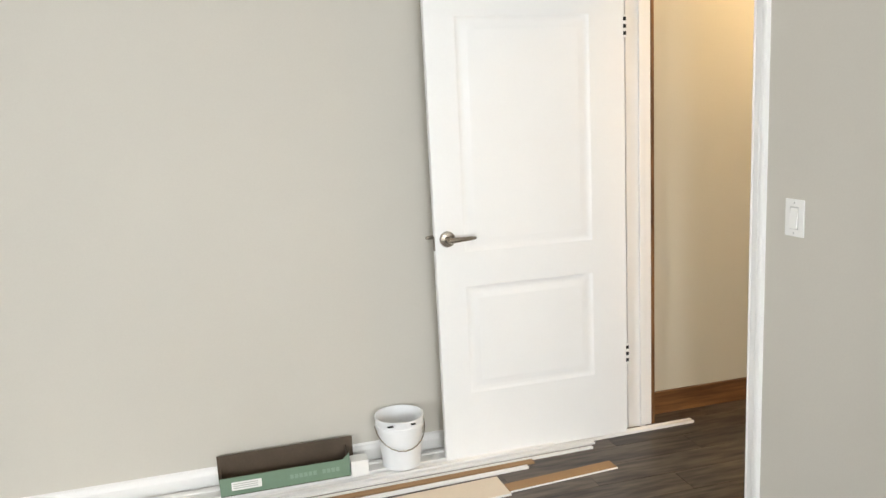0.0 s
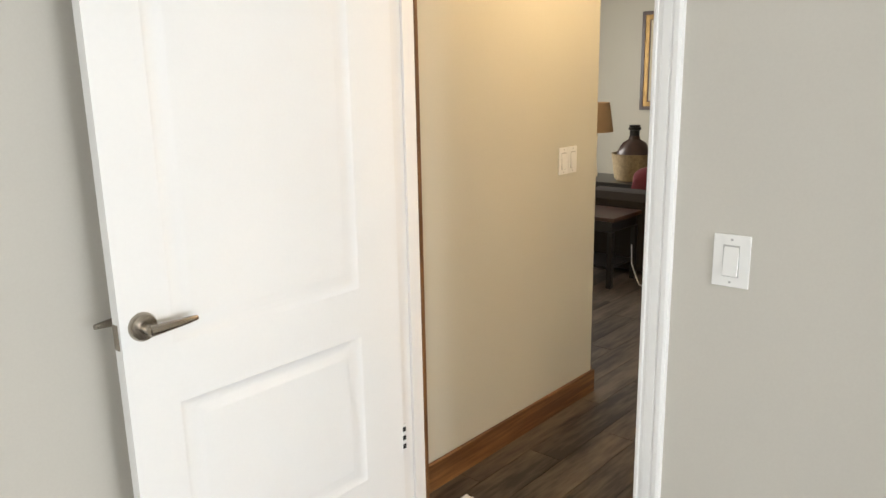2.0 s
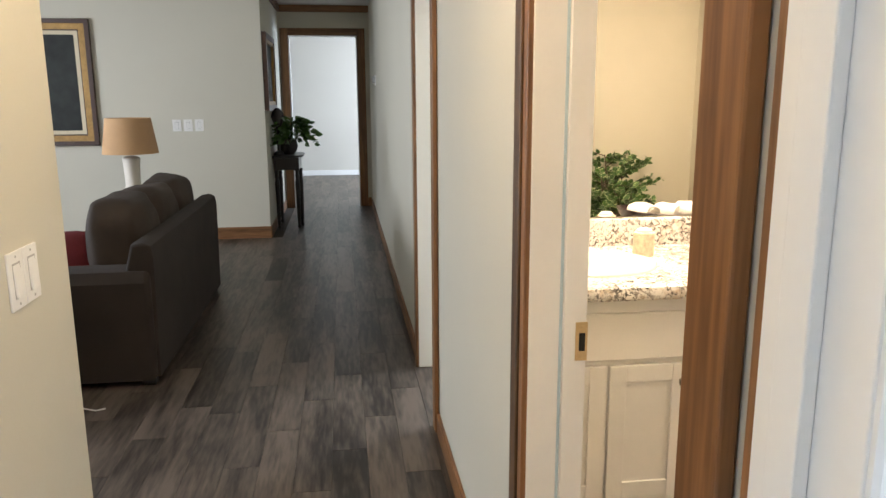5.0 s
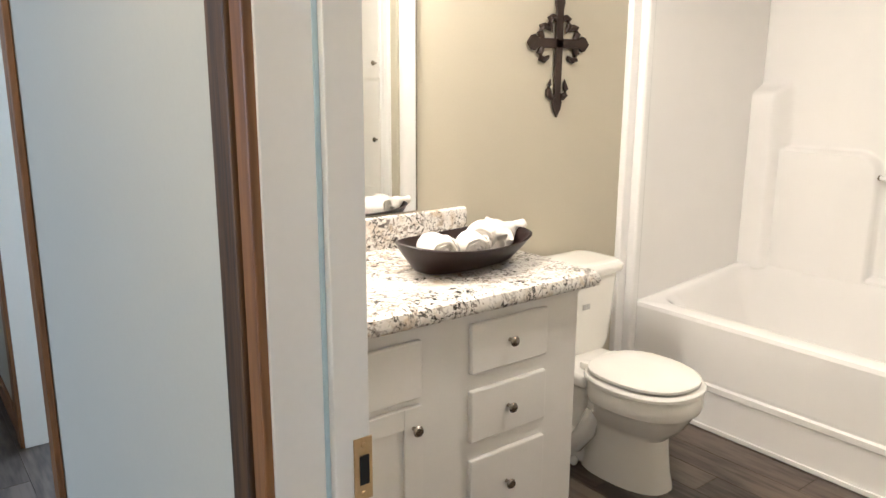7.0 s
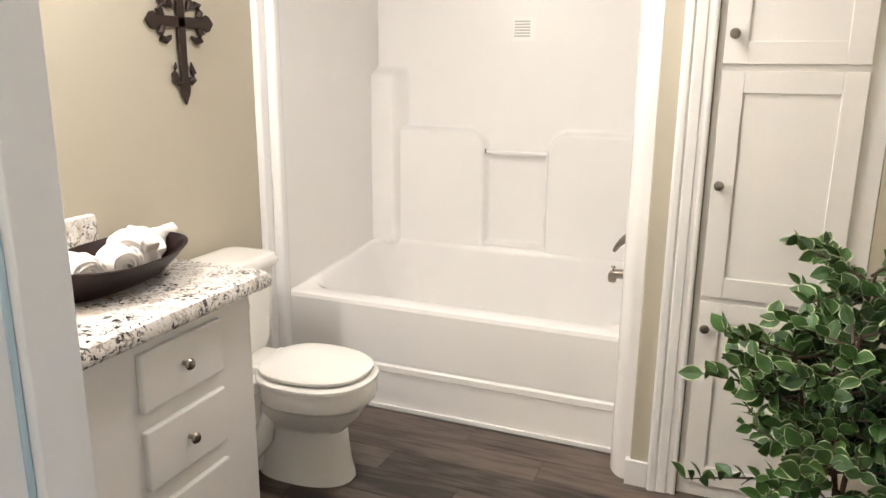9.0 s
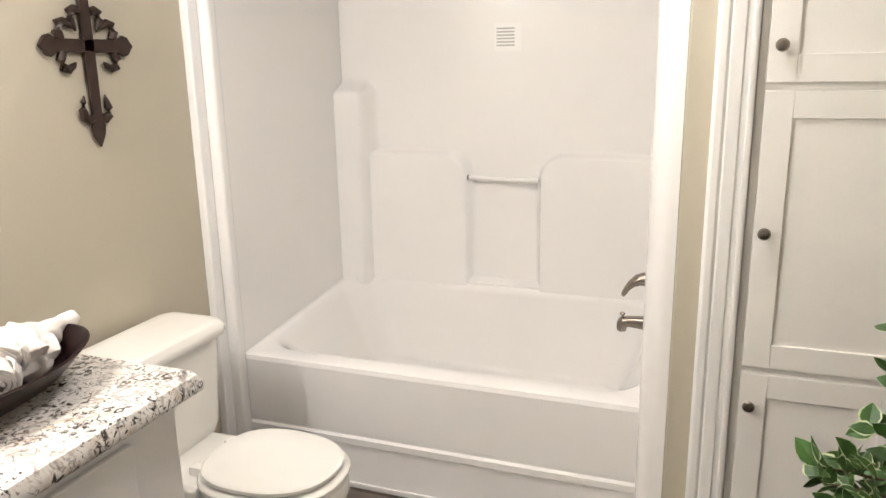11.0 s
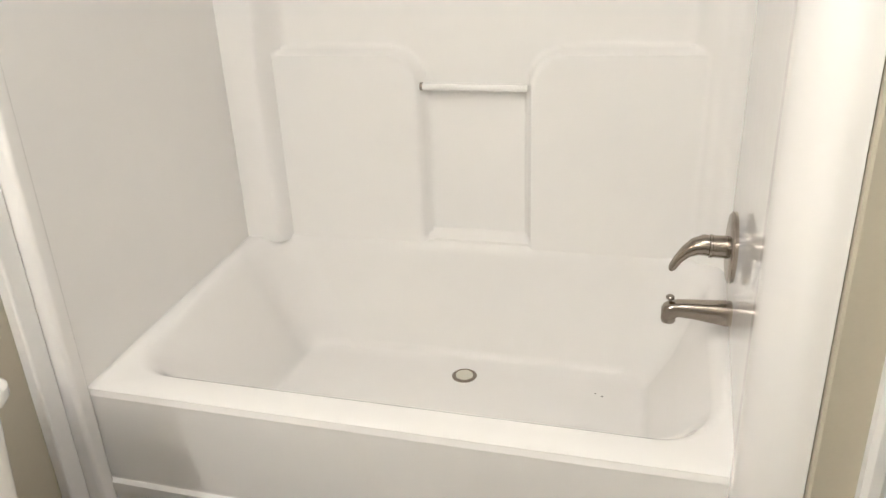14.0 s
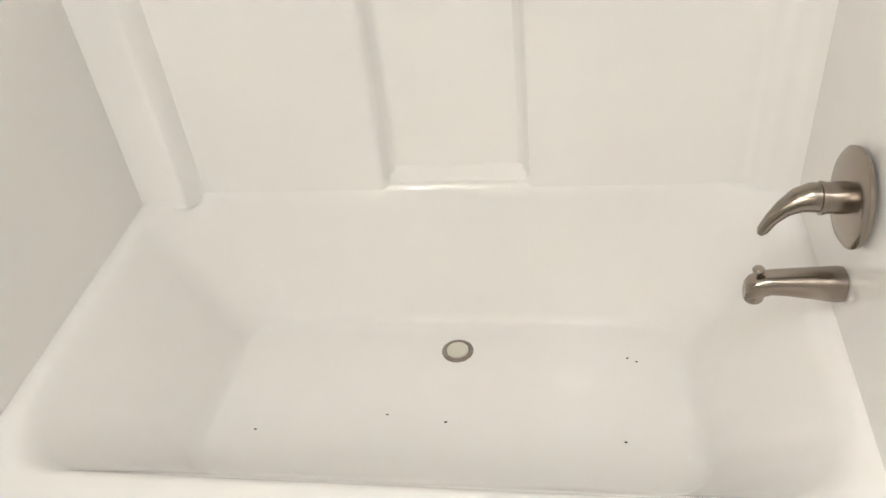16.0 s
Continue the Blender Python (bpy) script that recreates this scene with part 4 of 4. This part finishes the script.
lowp, upp = (0.925, 1.515, 0.315, 0.790, 0.0), (0.925, 1.515, 0.940, 1.90, 0.0)
part("face", hollow([(DX0, 0.012), (DX1, 0.012), (DX1, 2.04), (DX0, 2.04)], [arch(*lowp), arch(*upp)], DF + 0.0066, DF), M_DOOR, door)
for pnl in (lowp, upp):
    b = bmesh.new()
    rings = []
    for inset, y in ((0.0, DF), (0.006, DF + 0.003), (0.016, DF + 0.0062), (0.030, DF + 0.006), (0.050, DF + 0.002), (0.056, DF + 0.0016)):
        rings.append([Vector((p[0], y, p[1])) for p in arch(*pnl, inset=inset)])
    part("moulded_panel", loft(rings, cap=(False, True)), M_DOOR, door)
for z0 in (0.345, 1.80):
    h = part("hinge_leaf", box(1.672, 1.690, DF - 0.0015, DF + 0.006, z0, z0 + 0.095, 0.001), M_DOOR, door)
    for k in range(3):
        part("hinge_slot", box(1.674, 1.688, DF - 0.0022, DF - 0.0016, z0 + 0.010 + k * 0.030, z0 + 0.026 + k * 0.030), M_DARK, h)
hd = part("handle", lathe((0.852, DF, 1.002), [(0.034, 0.0), (0.034, -0.006), (0.030, -0.012), (0.014, -0.014), (0.012, -0.045), (0.0135, -0.050), (0.010, -0.058)], 28, axis=1), M_NICKEL, door, "brushed nickel lever handle")
part("lever", tube([(0.846, DF - 0.050, 1.002), (0.870, DF - 0.052, 1.003), (0.905, DF - 0.052, 1.004), (0.94, DF - 0.050, 1.005), (0.963, DF - 0.048, 1.005)], [0.013, 0.012, 0.010, 0.009, 0.006], 12), M_NICKEL, hd)
part("rear_handle", tube([(0.852, DF + 0.036, 1.002), (0.852, DF + 0.085, 1.002), (0.81, DF + 0.085, 1.002), (0.780, DF + 0.085, 1.001)], [0.012, 0.012, 0.009, 0.006], 10), M_NICKEL, hd)
part("latch", box(0.797, 0.8005, DF + 0.010, DF + 0.030, 0.955, 1.015), M_NICKEL, door)


def switch_plate(at, axis, face, w, h, label):
    """Rocker switch. axis 0: on a wall x=const; axis 1: on a wall y=const; face is the way it looks."""
    sw = thing("light_switch", at, label, "light switch")

    def bx(u0, u1, z0, z1, f0, f1, bev):
        lo, hi = sorted((face * f0, face * f1))
        if axis == 0:
            return box(at[0] + lo, at[0] + hi, at[1] + u0, at[1] + u1, at[2] + z0, at[2] + z1, bev)
        return box(at[0] + u0, at[0] + u1, at[1] + lo, at[1] + hi, at[2] + z0, at[2] + z1, bev)
    part("plate", bx(-w / 2, w / 2, -h / 2, h / 2, 0, 0.006, 0.0025), M_PLATE, sw)
    part("surround", bx(-0.0185, 0.0185, -0.036, 0.036, 0.0055, 0.0066, 0.0004), M_GREY, sw)
    rk = bx(-0.0165, 0.0165, -0.0335, 0.0335, 0.004, 0.010, 0.0015)
    for v in rk.verts:
        v.co[axis] += face * 0.0035 * (-(v.co.z - at[2]) / 0.034)
    part("rocker", rk, M_PLATE, sw)
    for z in (-0.048, 0.048):
        c = (at[0] + (face * 0.006 if axis == 0 else 0), at[1] + (face * 0.006 if axis == 1 else 0), at[2] + z)
        part("screw", lathe(c, [(0.003, 0.0), (0.003, face * 0.0008), (0.001, face * 0.001)], 8, axis=axis), M_GREY, sw)
    return sw


switch_plate((1.72, 1.164, 1.135), 0, -1, 0.082, 0.119, "white rocker light switch on the greige wall")
for x in (2.873, 2.946):
    switch_plate((x, 2.335, 1.175), 1, -1, 0.068, 0.117, "cream rocker light switch on the tan hall wall")
for y in (3.42, 3.305, 3.19):
    switch_plate((9.66, y, 1.243), 0, -1, 0.09, 0.125, "white rocker light switch on the living room wall")

# things stacked along the bedroom wall
bucket = thing("bucket", (0.60, 2.235, 0.028), "white plastic bucket with wire handle on the trim boards", "bucket")
BX, BY, BZ = 0.605, 2.205, 0.030
part("pail", lathe((BX, BY, BZ), [(0.078, 0), (0.082, 0.004), (0.098, 0.175), (0.105, 0.178), (0.105, 0.192), (0.101, 0.195), (0.103, 0.216), (0.106, 0.218), (0.106, 0.226), (0.100, 0.226), (0.094, 0.19), (0.076, 0.012)], 36), M_BUCKET, bucket)
hp = []
for k in range(13):
    a = math.pi * k / 12
    hp.append((BX - 0.108 * math.cos(a), BY - 0.108 * math.sin(a) * 0.98, BZ + 0.185 - 0.085 * math.sin(a)))
part("wire_handle", tube(hp, 0.0025, 6), M_NICKEL, bucket)
part("rim_notch", box(BX - 0.07, BX - 0.045, BY - 0.104, BY - 0.096, BZ + 0.212, BZ + 0.217), M_DARK, bucket)
part("rim_notch", box(BX + 0.03, BX + 0.05, BY - 0.108, BY - 0.100, BZ + 0.212, BZ + 0.217), M_DARK, bucket)

carton = thing("open_carton", (0.12, 2.24, 0.028), "open green printed cardboard carton with white label", "carton")
CX0, CX1, CYF, CYB, CZ = -0.155, 0.375, 2.165, 2.285, 0.030
part("base", box(CX0, CX1, CYF, CYB, CZ, CZ + 0.004), M_KRAFT, carton)
part("front_panel", prism([(CX0, CZ), (CX1, CZ), (CX1, CZ + 0.105), (CX1 - 0.03, CZ + 0.078), (CX0, CZ + 0.078)], 1, CYF, CYF + 0.004), M_GREENBOX, carton)
part("back_flap", box(CX0 - 0.01, CX1 + 0.03, CYB, CYB + 0.004, CZ, CZ + 0.125), M_KRAFT, carton)
part("end_panel", box(CX0, CX0 + 0.004, CYF + 0.004, CYB, CZ, CZ + 0.075), M_KRAFT, carton)
part("end_panel", box(CX1 - 0.004, CX1, CYF + 0.004, CYB, CZ, CZ + 0.09), M_KRAFT, carton)
part("label", box(CX0 + 0.045, CX0 + 0.165, CYF - 0.0012, CYF - 0.0004, CZ + 0.022, CZ + 0.058), M_PLATE, carton, "white paper label")
b = bmesh.new()
for k in range(3):
    box(CX0 + 0.052, CX0 + 0.150, CYF - 0.0018, CYF - 0.0012, CZ + 0.030 + k * 0.009, CZ + 0.033 + k * 0.009, bm=b)
part("label_print", b, M_GREY, carton)
for k in range(11):
    if k != 6:
        part("letter_bar", box(0.125 + k * 0.019, 0.139 + k * 0.019, CYF - 0.0014, CYF - 0.0004, CZ + 0.032, CZ + 0.050), M_LETTER, carton, "faint pale printed letter")
scrap = solo("wood_block", box(0.378, 0.452, 2.150, 2.215, 0.030, 0.098, 0.002), M_PLATE, (0.41, 2.18, 0.03), "small white trim offcut block on the boards", "offcut")


def board(x0, y0, x1, y1, w, z, h, mat, label, name="trim_board", edge=None):
    """A long flat board lying on the floor from one end to the other."""
    d = Vector((x1 - x0, y1 - y0, 0))
    ln, ang = d.length, math.atan2(d.y, d.x)
    ob = thing(name, (x0, y0, z), label, "board", "loose boards by the wall")
    bm = prism([(0, 0), (w, 0), (w, h), (w * 0.75, h), (w * 0.7, h * 0.8), (w * 0.25, h * 0.8), (w * 0.2, h), (0, h)] if h > 0.009 else [(0, 0), (w, 0), (w, h), (0, h)], 0, 0, ln)
    bm.transform(Matrix.Translation((x0, y0, z)) @ Matrix.Rotation(ang, 4, "Z"))
    part("moulding", bm, mat, ob)
    if edge:
        e = box(0, ln, -0.0035, -0.0005, 0, h, 0)
        e.transform(Matrix.Translation((x0, y0, z)) @ Matrix.Rotation(ang, 4, "Z"))
        part("edge", e, edge, ob)
    return ob


WB = "long white painted trim board lying on the floor"
board(-2.3, 2.11, 2.03, 2.165, 0.034, 0.0, 0.012, M_WHITE, WB)
board(-2.5, 2.175, 1.60, 2.185, 0.10, 0.0, 0.028, M_WHITE, WB)
board(-1.9, 2.06, 1.49, 2.125, 0.022, 0.0, 0.010, M_WHITE, WB)
board(-2.0, 2.015, 1.46, 2.085, 0.018, 0.0, 0.0085, M_WHITE, WB)
board(0.46, 2.13, 1.30, 2.145, 0.030, 0.0124, 0.010, M_WHITE, "short white trim offcut lying on other boards")
board(-1.5, 1.975, 1.16, 2.045, 0.032, 0.0, 0.0088, M_MDF, "raw brown fibreboard strip lying on the floor", "fibre_strip")
board(-1.2, 1.93, 1.12, 2.01, 0.020, 0.0, 0.010, M_WHITE, WB)
board(-1.8, 1.70, 0.97, 1.825, 0.155, 0.0, 0.008, M_PANEL, "cream flat panel offcut lying on the floor", "panel_board", M_PLATE)
board(0.975, 1.845, 1.47, 1.88, 0.065, 0.0, 0.006, M_MDF, "raw brown strip with a white edge on the floor", "fibre_strip", M_PLATE)

# ---- things: living room and hall ----
sofa = thing("sofa", (6.35, 3.15, 0), "dark brown chenille sofa with loose back cushions", "sofa")
part("back_frame", prism([(2.70, 0.04), (2.69, 0.70), (2.70, 0.765), (2.74, 0.785), (2.80, 0.775), (2.90, 0.40), (2.92, 0.04)], 0, 5.33, 7.42, 0.02, None, 3), M_SOFA, sofa)
part("seat_base", box(5.45, 7.3, 2.88, 3.62, 0.10, 0.30, 0.03, None, 3), M_SOFA, sofa)
for x0, x1 in ((5.29, 5.55), (7.20, 7.46)):
    pts = [(x0, 0.04), (x1, 0.04), (x1, 0.52), (x1 + 0.01, 0.58), (x1 - 0.03, 0.635), (x0 + 0.13, 0.655), (x0 + 0.03, 0.635), (x0 - 0.01, 0.58), (x0, 0.52)]
    part("arm", prism(pts, 1, 2.71, 3.62, 0.03, None, 3), M_SOFA, sofa)
for k in range(3):
    x = 5.85 + k * 0.56
    part("seat_cushion", box(x - 0.265, x + 0.265, 2.95, 3.64, 0.295, 0.47, 0.05, None, 4), M_CUSH, sofa)
    part("back_cushion", blob((x, 2.97, 0.715), (0.285, 0.17, 0.27), 0.10, 2, 4, 0.62), M_CUSH, sofa)
for x in (5.36, 7.38):
    for y in (2.76, 3.55):
        part("leg", box(x - 0.035, x + 0.035, y - 0.035, y + 0.035, 0, 0.06, 0.006), M_BLACK, sofa)
# Black slab added as the shade under the sofa, not a part of it.
part("underside_shade_board", box(5.36, 7.38, 2.78, 3.55, 0.03, 0.10), M_BLACK, sofa)
solo("throw_pillow", blob((5.74, 3.27, 0.62), (0.07, 0.2, 0.17), 0.15, 2, 3, 0.7), M_RED, (5.74, 3.27, 0.47), "dark red throw pillow on the sofa", "pillow")

table = thing("end_table", (7.85, 3.42, 0), "small pale side table behind the sofa", "table")
part("top", box(7.58, 8.12, 3.15, 3.70, 0.60, 0.63, 0.006), M_BASKET, table)
for x in (7.62, 8.08):
    for y in (3.19, 3.66):
        part("leg", box(x - 0.02, x + 0.02, y - 0.02, y + 0.02, 0, 0.60, 0.003), M_BASKET, table)
lamp = thing("table_lamp", (7.85, 3.43, 0.63), "cream ceramic table lamp with tan linen shade, switched off", "lamp")
part("base", lathe((7.85, 3.43, 0.63), [(0.075, 0), (0.08, 0.01), (0.078, 0.03), (0.06, 0.2), (0.066, 0.36), (0.072, 0.41), (0.05, 0.425), (0.012, 0.43), (0.012, 0.47)], 24), M_LAMPB, lamp)
part("shade", lathe((7.85, 3.43, 1.08), [(0.222, 0.0), (0.178, 0.29), (0.172, 0.29), (0.216, 0.004)], 32), M_SHADE, lamp)


def framed(name, label, axis, at, w, h, rings, canvas):
    ob = thing(name, at, label, "painting")

    def bx(u0, u1, z0, z1, f, t0, bm=None):
        if axis == 0:
            return box(at[0] - f, at[0] - t0, at[1] + u0, at[1] + u1, at[2] + z0, at[2] + z1, 0.002, bm)
        return box(at[0] + u0, at[0] + u1, at[1] - f, at[1] - t0, at[2] + z0, at[2] + z1, 0.002, bm)
    a = 0.0
    for nm, wd, f, mat in rings:
        hw, hh = w / 2 - a, h / 2 - a
        b = bx(-hw, -hw + wd, -hh, hh, f, 0.002)
        bx(hw - wd, hw, -hh, hh, f, 0.002, b)
        bx(-hw + wd, hw - wd, hh - wd, hh, f - 0.0005, 0.002, b)
        bx(-hw + wd, hw - wd, -hh, -hh + wd, f - 0.0005, 0.002, b)
        part(nm, b, mat, ob)
        a += wd
    part("canvas", bx(-w / 2 + a, w / 2 - a, -h / 2 + a, h / 2 - a, 0.012, 0.004), canvas, ob)
    return ob


pt = framed("large_painting", "large dark landscape painting in a gilded frame", 0, (9.66, 4.80, 1.685), 1.18, 1.28, [("outer_moulding", 0.045, 0.05, M_DARKW), ("gilt_moulding", 0.06, 0.042, M_GOLD), ("dark_bead", 0.012, 0.036, M_DARKW), ("liner", 0.04, 0.03, M_LINER)], M_CANVAS)
b = blob((9.6475, 4.80, 1.42), (0.0012, 0.09, 0.07), 0.6, 2, 3)
blob((9.6475, 4.80, 1.56), (0.0012, 0.04, 0.13), 0.7, 3, 3, 1, b)
part("painted_light", b, M_CANVAS2, pt, "pale patch of light in the picture")
framed("hall_painting", "dark framed picture on the hall wall", 1, (10.2, 2.50, 1.80), 1.05, 0.83, [("outer_moulding", 0.06, 0.05, M_DARKW), ("gilt_moulding", 0.04, 0.04, M_GOLD)], M_CANVAS)

con = thing("console_table", (10.35, 2.33, 0), "narrow black lacquered console table with turned legs", "table")
part("top", prism([(10.12, 2.49), (10.12, 2.25), (10.16, 2.19), (10.24, 2.14), (10.60, 2.14), (10.70, 2.19), (10.74, 2.25), (10.74, 2.49)], 2, 0.845, 0.87, 0.006), M_BLACK, con)
part("apron", box(10.16, 10.70, 2.19, 2.47, 0.70, 0.845, 0.004), M_BLACK, con)
for x, y in ((10.20, 2.45), (10.66, 2.45), (10.42, 2.19), (10.24, 2.22), (10.64, 2.22)):
    part("leg", lathe((x, y, 0), [(0.012, 0), (0.022, 0.015), (0.014, 0.05), (0.020, 0.09), (0.024, 0.3), (0.027, 0.55), (0.018, 0.60), (0.027, 0.62), (0.020, 0.65), (0.028, 0.70)], 12), M_BLACK, con)
ivy = thing("potted_ivy", (10.42, 2.30, 0.87), "green trailing ivy in a dark round pot on the console table", "plant")
part("pot", lathe((10.40, 2.32, 0.87), [(0.06, 0), (0.10, 0.04), (0.115, 0.10), (0.10, 0.16), (0.105, 0.175), (0.09, 0.175), (0.02, 0.165)], 20), M_POT, ivy)
greens, edges = bmesh.new(), bmesh.new()
for k in range(260):
    a, r = rnd.uniform(0, 6.28), abs(rnd.gauss(0.14, 0.08))
    p = Vector((10.40 + r * math.cos(a), 2.27 - 0.02 + r * 0.8 * math.sin(a), 1.05 + 0.24 * rnd.random() - 0.5 * max(0, r - 0.12)))
    leaf(p, Vector((math.cos(a), math.sin(a), rnd.uniform(-0.6, 0.5))), rnd.uniform(0.07, 0.11))
tagged(part("foliage", greens, M_LEAF, ivy), kind="stuff")
edges.free()
fig = lathe((10.30, 2.42, 0.87), [(0.06, 0), (0.06, 0.02), (0.02, 0.05), (0.02, 0.30), (0.05, 0.36), (0.075, 0.44), (0.06, 0.50), (0.02, 0.54)], 18)
solo("dark_vase", fig, M_POT, (10.30, 2.42, 0.87), "tall dark vase on the console table", "vase")

basket = thing("wicker_basket", (6.6, 4.30, 0), "pale wicker basket on a dark stand by the wall", "basket")
part("basket_body", lathe((6.75, 3.98, 0.52), [(0.16, 0), (0.18, 0.02), (0.21, 0.24), (0.215, 0.26), (0.20, 0.26), (0.17, 0.03)], 24), M_BASKET, basket)
part("stand", box(6.45, 7.05, 3.70, 4.75, 0, 0.52, 0.01), M_BLACK, basket)
jug = thing("glass_jug", (6.75, 3.98, 0.55), "dark brown round jug with a narrow neck in the basket", "jug")
part("jug_body", lathe((6.75, 3.98, 0.55), [(0.10, 0), (0.14, 0.03), (0.165, 0.16), (0.155, 0.25), (0.11, 0.33), (0.055, 0.365), (0.048, 0.40)], 24), M_DARKW, jug)
part("jug_neck", lathe((6.75, 3.98, 0.95), [(0.047, 0), (0.047, 0.05), (0.060, 0.055), (0.060, 0.075), (0.052, 0.08), (0.052, 0.10), (0.02, 0.102)], 20), M_BLACK, jug)
copy_thing(lamp, Matrix.Translation((6.75, 4.46, 0.52)))
desk = thing("side_table", (5.0, 3.4, 0), "dark walnut side table with papers beside the sofa", "table")
part("top", box(4.80, 5.24, 3.12, 3.70, 0.50, 0.53, 0.006), M_DARKW, desk)
part("apron", box(4.83, 5.21, 3.15, 3.67, 0.42, 0.50, 0.003), M_BLACK, desk)
part("shelf", box(4.84, 5.20, 3.16, 3.66, 0.14, 0.16, 0.003), M_BLACK, desk)
for x in (4.84, 5.20):
    for y in (3.16, 3.66):
        part("leg", box(x - 0.02, x + 0.02, y - 0.02, y + 0.02, 0, 0.42, 0.003), M_BLACK, desk)
cord = tube([(5.05, 3.10, 0.30), (5.04, 3.09, 0.16), (5.05, 3.06, 0.07), (5.03, 3.02, 0.012), (5.0, 2.94, 0.006), (5.02, 2.90, 0.006)], 0.004, 6)
solo("power_cord", cord, M_PLATE, (5.03, 3.02, 0), "white power cord hanging to the floor by the sofa", "cord")
thermo = thing("thermostat", (10.2, 1.276, 1.72), "small grey and white thermostat on the hall wall", "thermostat")
part("wall_plate", box(10.14, 10.26, 1.276, 1.286, 1.66, 1.78, 0.003), M_PLATE, thermo)
part("housing", box(10.155, 10.245, 1.286, 1.318, 1.69, 1.765, 0.008), M_GREY, thermo)

# unseen hall lamp base, a base for the added bathroom fill, and vanity light
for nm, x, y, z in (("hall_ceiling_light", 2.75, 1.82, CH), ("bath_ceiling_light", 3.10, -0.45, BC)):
    cl = thing(nm, (x, y, z), "unseen round brushed nickel flush ceiling light base", "ceiling light")
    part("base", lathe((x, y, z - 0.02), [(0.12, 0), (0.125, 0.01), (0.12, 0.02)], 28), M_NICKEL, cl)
vl = thing("vanity_light", (4.26, 0.62, 2.2), "brushed nickel light bar above the bathroom mirror", "wall light")
part("bar", box(4.235, 4.28, 0.25, 1.0, 2.12, 2.22, 0.01), M_NICKEL, vl)

# ---- floor: joint bed and planks ----
structure("floor", box(-2.9, 16.6, -3.1, 7.12, -0.10, -0.004), M_GAP)
floor_ob = bpy.data.objects["floor"]
PW, PL = 0.152, 0.914
mesh_cache = {}


def plank_mesh(ln):
    key = round(ln, 3)
    if key not in mesh_cache:
        b = box(0, ln - 0.0010, 0, PW - 0.0010, -0.005, 0, 0)
        for v in b.verts:
            if v.co.z > -0.001:
                v.co.x += 0.0006 * (1 if v.co.x < ln / 2 else -1)
                v.co.y += 0.0006 * (1 if v.co.y < PW / 2 else -1)
        me = bpy.data.meshes.new("plank")
        b.to_mesh(me)
        b.free()
        me.materials.append(M_PLANK)
        mesh_cache[key] = me
    return mesh_cache[key]


ROOMS = [(-2.8, 16.4, 1.16, 2.37), (3.16, 9.66, 2.376, 7.0), (-2.8, 1.72, -3.096, 1.15), (1.80, 4.28, -1.272, 1.15), (12.1, 16.4, 2.376, 4.9), (4.40, 7.0, -1.272, 1.15), (12.1, 16.4, -0.968, 1.15)]
rest = bmesh.new()
count = 0
for rx0, rx1, ry0, ry1 in ROOMS:
    y, row = ry0, 0
    while y < ry1 - 0.01:
        x = rx0 - PL * ((row * 0.37) % 1.0)
        while x < rx1:
            a, c = max(x, rx0), min(x + PL, rx1)
            x += PL
            if c - a < 0.02:
                continue
            near = (0.3 < c and a < 6.5 and 1.0 < y < 2.4) or (ry0 == -1.272 and rx1 < 5) or (a < 5.9 and 3.1 < c and 2.3 < y < 3.6)
            if near and count < 300 and c - a > 0.05:
                ob = new("plank", plank_mesh(c - a))
                ob.parent = floor_ob
                ob.location = (a, y, 0)
                count += 1
            else:
                vs = [rest.verts.new(p) for p in ((a, y, 0), (c - 0.0012, y, 0), (c - 0.0012, y + PW - 0.0012, 0), (a, y + PW - 0.0012, 0), (a, y, -0.005), (c - 0.0012, y, -0.005), (c - 0.0012, y + PW - 0.0012, -0.005), (a, y + PW - 0.0012, -0.005))]
                for f in ((0, 1, 2, 3), (0, 4, 5, 1), (1, 5, 6, 2), (2, 6, 7, 3), (3, 7, 4, 0)):
                    rest.faces.new([vs[i] for i in f])
        y += PW
        row += 1
po = link_mesh("planks", rest, M_PLANK)
po.parent = floor_ob
tagged(po, kind="stuff")
